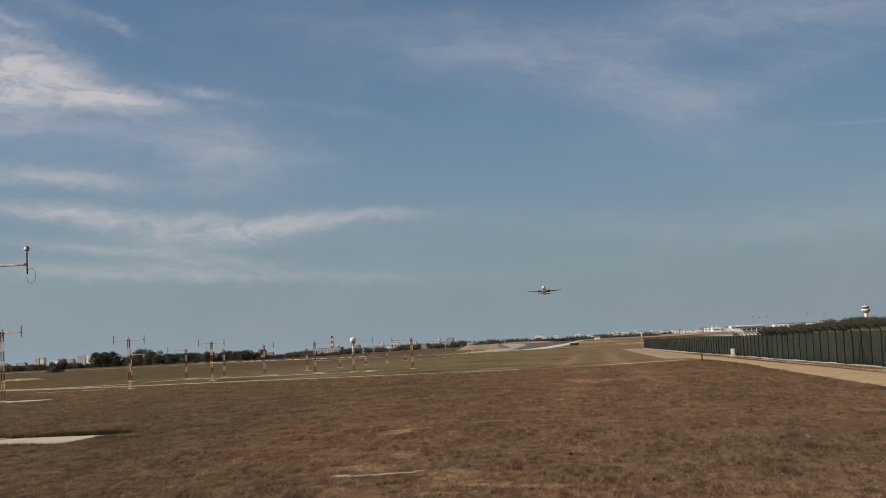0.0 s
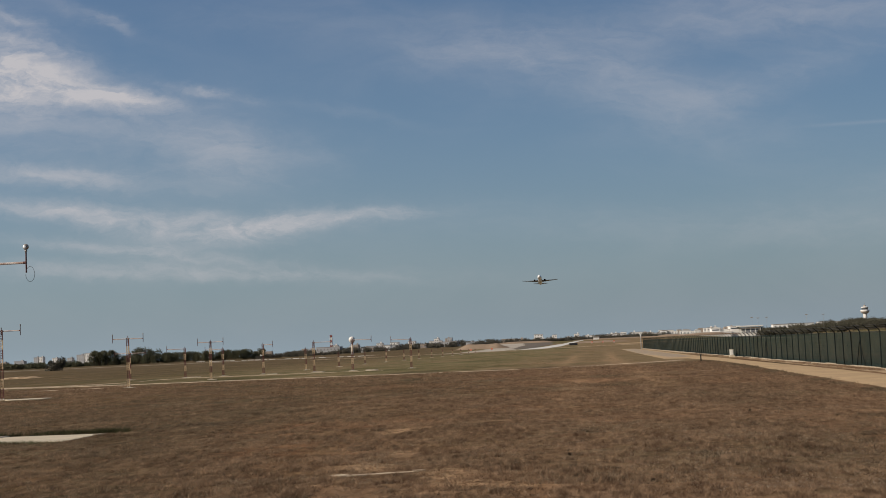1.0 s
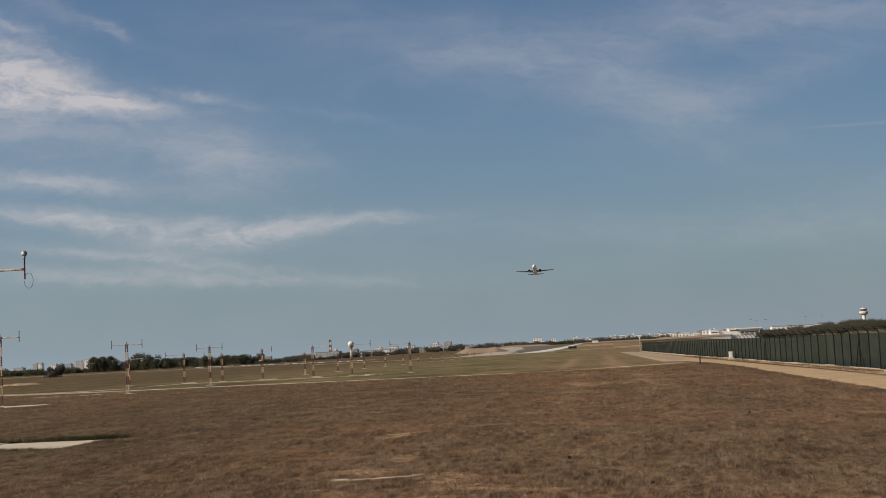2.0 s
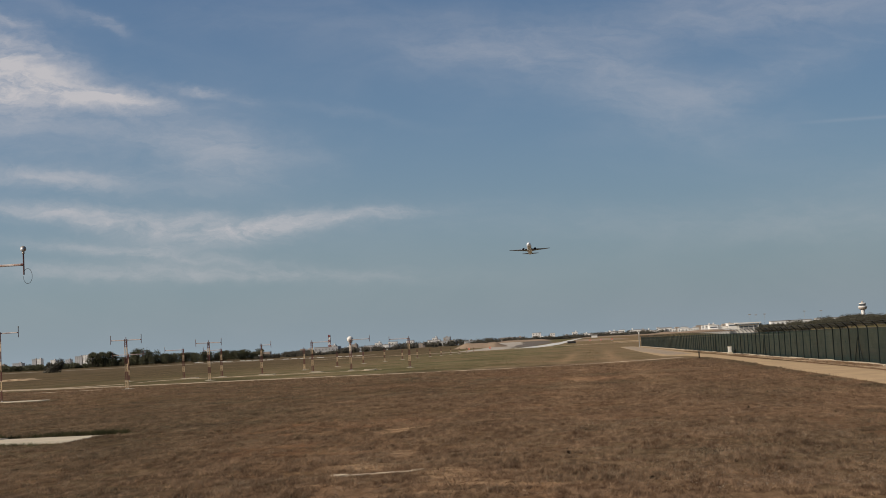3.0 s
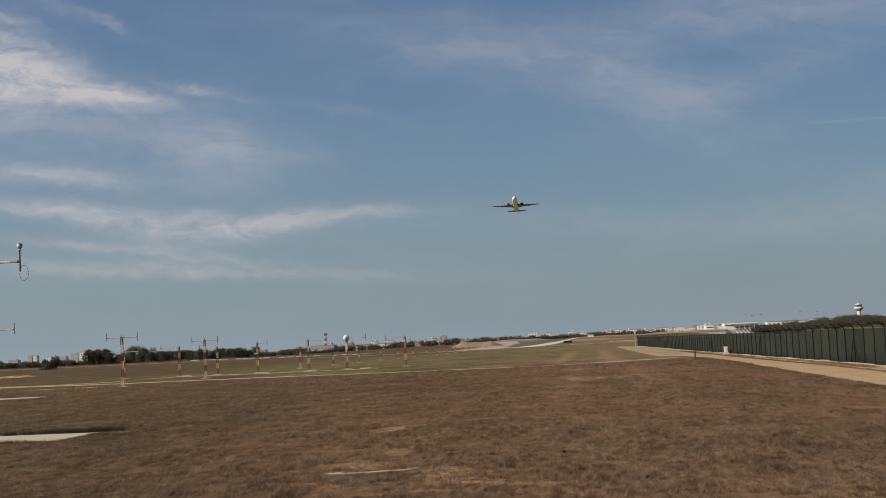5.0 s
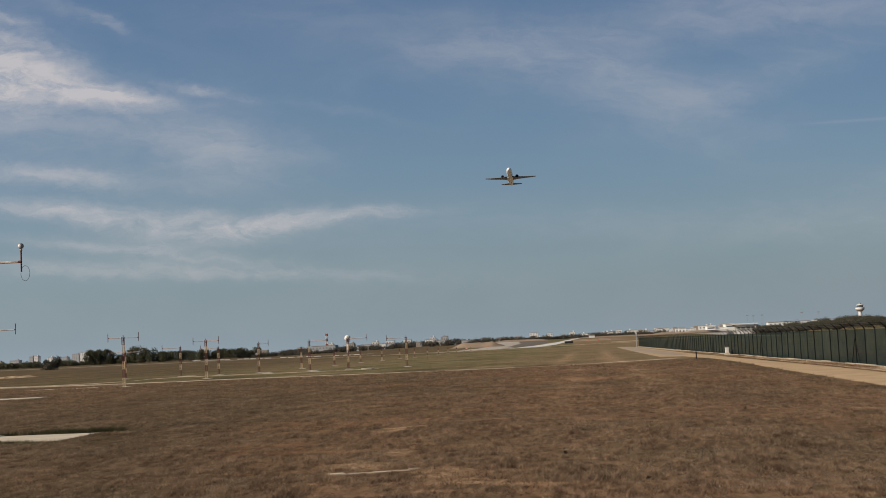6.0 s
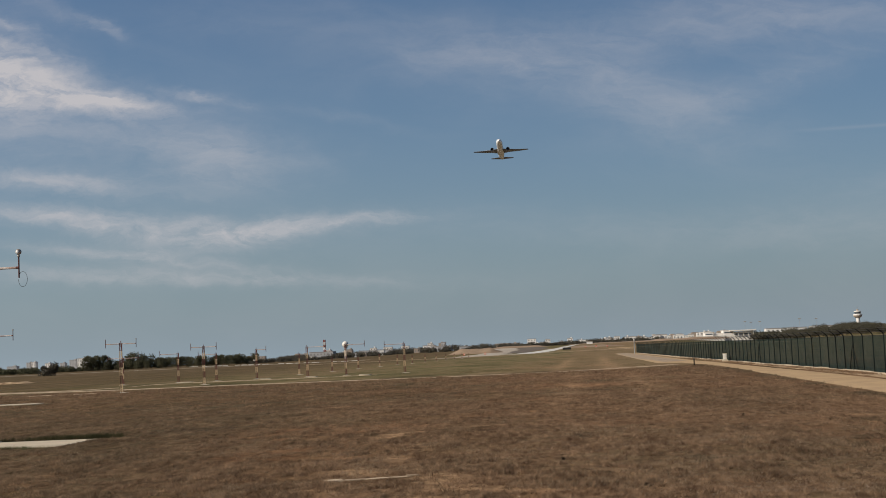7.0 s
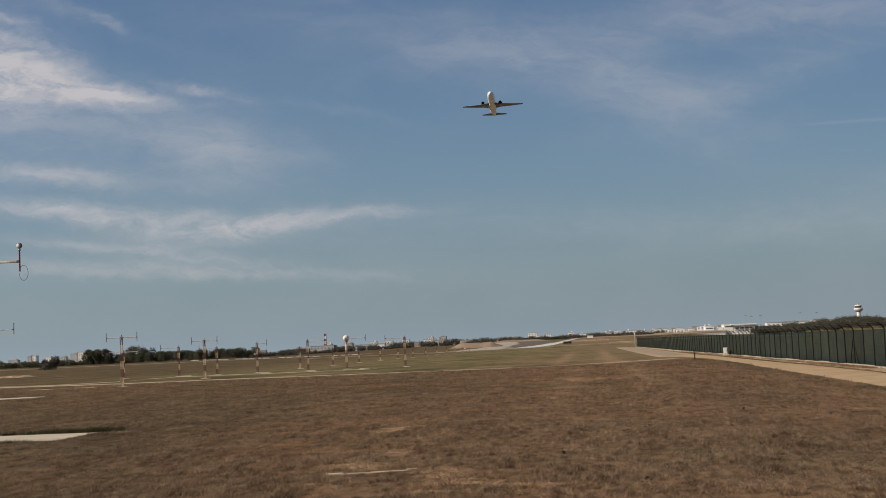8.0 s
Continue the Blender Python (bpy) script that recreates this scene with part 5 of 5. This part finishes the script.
def build_grass():
    """Dry sward: a mat of short blades near by, coarser tussocks farther out, straw and clods between."""
    rng = np.random.default_rng(7)

    def scatter(n, y0, y1, power, cell, floor):
        y = y0 + (y1 - y0) * rng.random(n) ** power
        x = y * (-0.49 + 0.80 * rng.random(n))
        thick = 0.50 * lattice_noise(x, y, cell, 1) + 0.30 * lattice_noise(x, y, cell * 3.1, 2) + 0.20 * lattice_noise(x, y, cell * 9.0, 3)
        keep = (thick > rng.uniform(floor, floor + 0.30, n)) & on_open_ground(x, y)
        for px_, py_, wx, wy in BARE:
            keep &= ~((((x - px_) / wx) ** 2 + ((y - py_) / wy) ** 2 < 1) & (rng.random(n) < 0.86))
        return x[keep], y[keep], thick[keep]

    def tufted(x, y, cell):
        """Height of the sward: low lawn with raised tufts."""
        t = 0.6 * lattice_noise(x, y, cell, 17) + 0.4 * lattice_noise(x, y, cell * 2.3, 18)
        return 0.026 + 0.30 * np.clip(t - 0.50, 0, 0.28)

    x, y, thick = scatter(410000, 22.2, 78, 1.35, 0.42, 0.28)
    tall = tufted(x, y, 0.26)
    olive = rng.random(len(x)) < np.clip((-x - 2) / 14, 0, 1) * 0.55 + 0.25 * (lattice_noise(x, y, 3.5, 19) > 0.55) + 0.5 * np.clip((x - 4) / 4, 0, 1) * (y < 44)
    blade_mesh("grass", DRY_BLADE, "short dry brown grass in low tufts over the field", rng, x[~olive], y[~olive], tall[~olive], 0.04 + 0.9 * tall[~olive], 0.0115, 0.05, 4)
    blade_mesh("grass", OLIVE_BLADE, "duller olive-brown grass between the dry tufts", rng, x[olive], y[olive], tall[olive], 0.04 + 0.9 * tall[olive], 0.0115, 0.05, 4)
    x, y, thick = scatter(170000, 55, 147, 0.8, 0.9, 0.34)
    coarse = 1.4 + (y - 55) / 70
    blade_mesh("grass", DRY_BLADE, "coarser dry brown grass farther out", rng, x, y, tufted(x, y, 0.6) * coarse ** 0.6, 0.09 * coarse, 0.0085 * coarse ** 1.5, 0.05 * coarse, 3)
    # pale straw stalks, in drifts
    n = 120000
    y = 23.5 + 60 * rng.random(n) ** 1.3
    x = y * (-0.49 + 0.80 * rng.random(n))
    drift = 0.6 * lattice_noise(x, y, 2.6, 8) + 0.4 * lattice_noise(x, y, 0.7, 9) + 0.16 * np.exp(-((x - 2.5) / 5.0) ** 2 - ((y - 36) / 12.0) ** 2) - 0.16 * np.clip((x - 4.0) / 4.0, 0, 1)
    keep = (drift > rng.uniform(0.55, 0.88, n)) & on_open_ground(x, y)
    blade_mesh("straw", STRAW, "pale dry straw stalks standing in drifts", rng, x[keep], y[keep], 0.070, 0.09, 0.006, 0.04, 2)


build_grass()


def build_tussocks():
    """Coarser half-dry tussocks on the greener strip beyond the track."""
    rng = np.random.default_rng(12)
    n = 34000
    y = 168 + 270 * rng.random(n) ** 1.4
    x = y * (-0.49 + 0.53 * rng.random(n))
    wave = np.sin(x * 0.21 + 1.7 * np.sin(y * 0.03)) * np.sin(y * 0.05 + 1.3 * np.sin(x * 0.11))
    keep = (wave > rng.uniform(-1.0, 0.8, n)) & (x < 7.2) & ~((np.abs(x + 4.2) < 1.9) & (rng.random(n) < 0.8)) & ~((np.abs(x - 2.4) < 1.7) & (rng.random(n) < 0.8)) & ~((x < -28) & (y > 182) & (y < 197))
    x, y = x[keep], y[keep]
    n = len(x)
    verts = np.zeros((n, 2, 3, 3))
    for k in range(2):
        a, b = rng.uniform(0, np.pi, n), rng.uniform(0, 2 * np.pi, n)
        tall, lean, w = rng.uniform(0.02, 0.06, n), rng.uniform(0.05, 0.25, n), rng.uniform(0.04, 0.12, n)
        ox, oy = x + rng.normal(0, 0.15, n), y + rng.normal(0, 0.15, n)
        for c, s in ((0, -1), (1, 1)):
            verts[:, k, c] = np.stack((ox + s * w * np.cos(a), oy + s * w * np.sin(a), np.full(n, -0.02)), 1)
        verts[:, k, 2] = np.stack((ox + lean * np.cos(b), oy + lean * np.sin(b), tall), 1)
    flat = verts.reshape(-1, 3)
    mesh = bpy.data.meshes.new("tussocks")
    mesh.from_pydata(flat.tolist(), [], np.arange(len(flat)).reshape(-1, 3).tolist())
    mesh.materials.append(FAR_BLADE)
    tagged(new("tussocks", mesh), "half-dry green and tan tussocks beyond the track", "grass", kind="stuff")


build_tussocks()


def build_clods():
    """Loose orange earth clods on the bare patches."""
    rng = np.random.default_rng(21)
    verts, faces = [], []
    for px_, py_, wx, wy in BARE:
        for _ in range(int(150 * wx * wy ** 0.6)):
            x, y = rng.normal(px_, wx * 0.55), rng.normal(py_, wy * 0.55)
            s = rng.uniform(0.008, 0.026) * (1.6 if rng.random() < 0.1 else 1.0)
            z = ground_height(x, y)
            k = len(verts)
            for dx, dy, dz in ((1, 0, 0), (0, 1, 0), (-1, 0, 0), (0, -1, 0), (0, 0, 0.6), (0, 0, -0.4)):
                j = rng.uniform(0.6, 1.3)
                verts.append((x + dx * s * j * 1.5, y + dy * s * j, z + dz * s * j))
            for p, q in ((0, 1), (1, 2), (2, 3), (3, 0)):
                faces += [(k + p, k + q, k + 4), (k + q, k + p, k + 5)]
    mesh = bpy.data.meshes.new("clods")
    mesh.from_pydata(verts, [], faces)
    mesh.materials.append(CLOD)
    tagged(new("clods", mesh), "loose orange earth clods on bare patches", "earth", kind="stuff")


build_clods()


def build_litter():
    """Bleached scraps of dead leaf and chaff lying among the tufts."""
    rng = np.random.default_rng(55)
    n = 90000
    y = 24 + 50 * rng.random(n) ** 1.5
    x = y * (-0.40 + 0.68 * rng.random(n))
    share = 0.35 * lattice_noise(x, y * 0.3, 1.5, 22) + 0.30 * lattice_noise(x, y * 0.3, 0.5, 23) + 0.16 + 0.16 * np.clip((x + 4) / 6, 0, 1) - 0.14 * np.clip((x - 5) / 4, 0, 1) - 0.16 * np.clip((-x - 4) / 6, 0, 1)
    keep = (share > rng.uniform(0.44, 0.86, n)) & on_open_ground(x, y)
    x, y = x[keep], y[keep]
    n = len(x)
    z = np.array([ground_height(a, b) for a, b in zip(x, y)]) + rng.uniform(0.02, 0.075, n)
    a, s, tilt = rng.uniform(0, 6.28, n), rng.uniform(0.005, 0.014, n), rng.uniform(0.3, 1.2, n)
    verts = np.zeros((n, 4, 3))
    for k, (u, v) in enumerate(((-1, -0.4), (0.2, -0.6), (1, 0.3), (-0.1, 0.6))):
        verts[:, k] = np.stack((x + s * (u * np.cos(a) - v * np.sin(a)), y + s * (u * np.sin(a) + v * np.cos(a)), z + s * v * tilt), 1)
    mesh = bpy.data.meshes.new("leaf_litter")
    mesh.from_pydata(verts.reshape(-1, 3).tolist(), [], np.arange(n * 4).reshape(-1, 4).tolist())
    mesh.materials.append(FLECK)
    tagged(new("leaf_litter", mesh), "bleached dead leaf scraps among the grass", "litter", kind="stuff")


build_litter()


def build_roadside():
    """Taller olive weeds along the edge of the sandy road."""
    rng = np.random.default_rng(33)
    n = 5200
    y = 58 + 100 * rng.random(n)
    edge = np.interp(y, (58, 96, 136, 160, 176), (12.9, 13.0, 13.4, 12.5, 11.2))
    x = edge + rng.normal(-0.35, 0.32, n)
    keep = lattice_noise(x, y, 3.0, 4) > rng.uniform(0.25, 0.75, n)
    blade_mesh("roadside_weeds", OLIVE_BLADE, "ragged olive weeds along the sandy road", rng, x[keep], y[keep], 0.11, 0.10, 0.014, 0.08, 4)
    n = 11000
    y = 60 + 166 * rng.random(n) ** 1.3
    x = np.interp(y, (66, 110, 150, 230), (19.1, 18.9, 17.9, 16.0)) - np.abs(rng.normal(0.5, 0.5, n))
    keep = lattice_noise(x, y, 2.4, 5) > rng.uniform(0.3, 0.8, n)
    blade_mesh("roadside_weeds", DRY_BLADE, "dry weeds along the foot of the fence", rng, x[keep], y[keep], 0.14, 0.14, 0.014, 0.08, 4)


build_roadside()


def build_weed(x, y, size, seed, mat, label):
    rng = random.Random(seed)
    verts, faces = [], []
    for i in range(80):
        a, tip = rng.uniform(0, 6.28), rng.uniform(0.4, 1.0)
        r = rng.uniform(0.0, 0.25) * size
        ox, oy = r * math.cos(a), r * math.sin(a)
        w = 0.010 + 0.012 * rng.random()
        lean = rng.uniform(0.2, 0.8) * size * tip
        base = len(verts)
        verts += [(ox - w * math.sin(a), oy + w * math.cos(a), -0.02), (ox + w * math.sin(a), oy - w * math.cos(a), -0.02), (ox + math.cos(a) * lean, oy + math.sin(a) * lean, size * tip)]
        faces.append((base, base + 1, base + 2))
    mesh = bpy.data.meshes.new("weed_tuft")
    mesh.from_pydata(verts, [], faces)
    mesh.materials.append(mat)
    ob = new("weed_tuft", mesh)
    ob.matrix_basis = pose(x, y, ground_height(x, y))
    tagged(ob, label, "weed", "weeds in the grass")


for i, (x, y, s) in enumerate(((-0.4, 41.3, 0.10), (5.3, 48.3, 0.11), (1.0, 26.4, 0.07))):
    build_weed(x, y, s, i, OLIVE_BLADE, "small olive-green weed in the dry grass")
rng = random.Random(9)
for i in range(7):
    build_weed(rng.uniform(-25.5, -20.2), 45.95 + rng.uniform(-0.3, 0.25), rng.uniform(0.05, 0.11), 100 + i, GREEN_BLADE, "green weed growing at the edge of the slab")


def build_slab_fringe():
    """Longer grass left standing along both edges of the slab."""
    rng = np.random.default_rng(41)
    n = 5200
    x, y = rng.uniform(-27, -18.4, n), 50.35 + np.abs(rng.normal(0, 0.45, n))
    keep = lattice_noise(x, y, 0.5, 6) > rng.uniform(0.2, 0.7, n)
    blade_mesh("grass", FRINGE, "longer dark green grass behind the slab", rng, x[keep], y[keep], 0.19, 0.08, 0.008, 0.05, 4)
    n = 5200
    x, y = rng.uniform(-27, -19.0, n), 46.1 - np.abs(rng.normal(0, 0.5, n))
    keep = (lattice_noise(x, y, 0.45, 7) > rng.uniform(0.3, 0.8, n)) & (rng.random(n) < np.clip((-x - 18.5) / 4, 0.25, 1))
    blade_mesh("grass", GREEN_BLADE, "longer olive grass leaning over the slab's edge", rng, x[keep], y[keep], 0.12, 0.10, 0.007, 0.05, 4)


build_slab_fringe()
for i, (x, y) in enumerate(((-0.77, 32.9), (0.97, 26.5), (5.37, 48.9))):
    build_weed(x, y, 0.10, 60 + i, WITHERED, "dark withered tuft in the grass")


# ---- what moves ----
def motions():
    """The airliner climbs out along the runway's line, towards and over the field."""
    rows = []
    for i in range(17):
        t = i * 0.5
        x = -49.58 + 0.0688 * t + 0.0194 * t * t
        y = 1334.8 - 74.46 * t
        z = 55.25 + 6.296 * t + 0.8498 * t * t - 0.04372 * t ** 3
        rows.append((t, pose(x, y, z, -11.0 - 0.1 * t - 0.8 * math.exp(-((t - 4.5) / 1.3) ** 2), -0.5 + 0.08 * t, 0.6)))
    walk(airliner, rows)


motions()
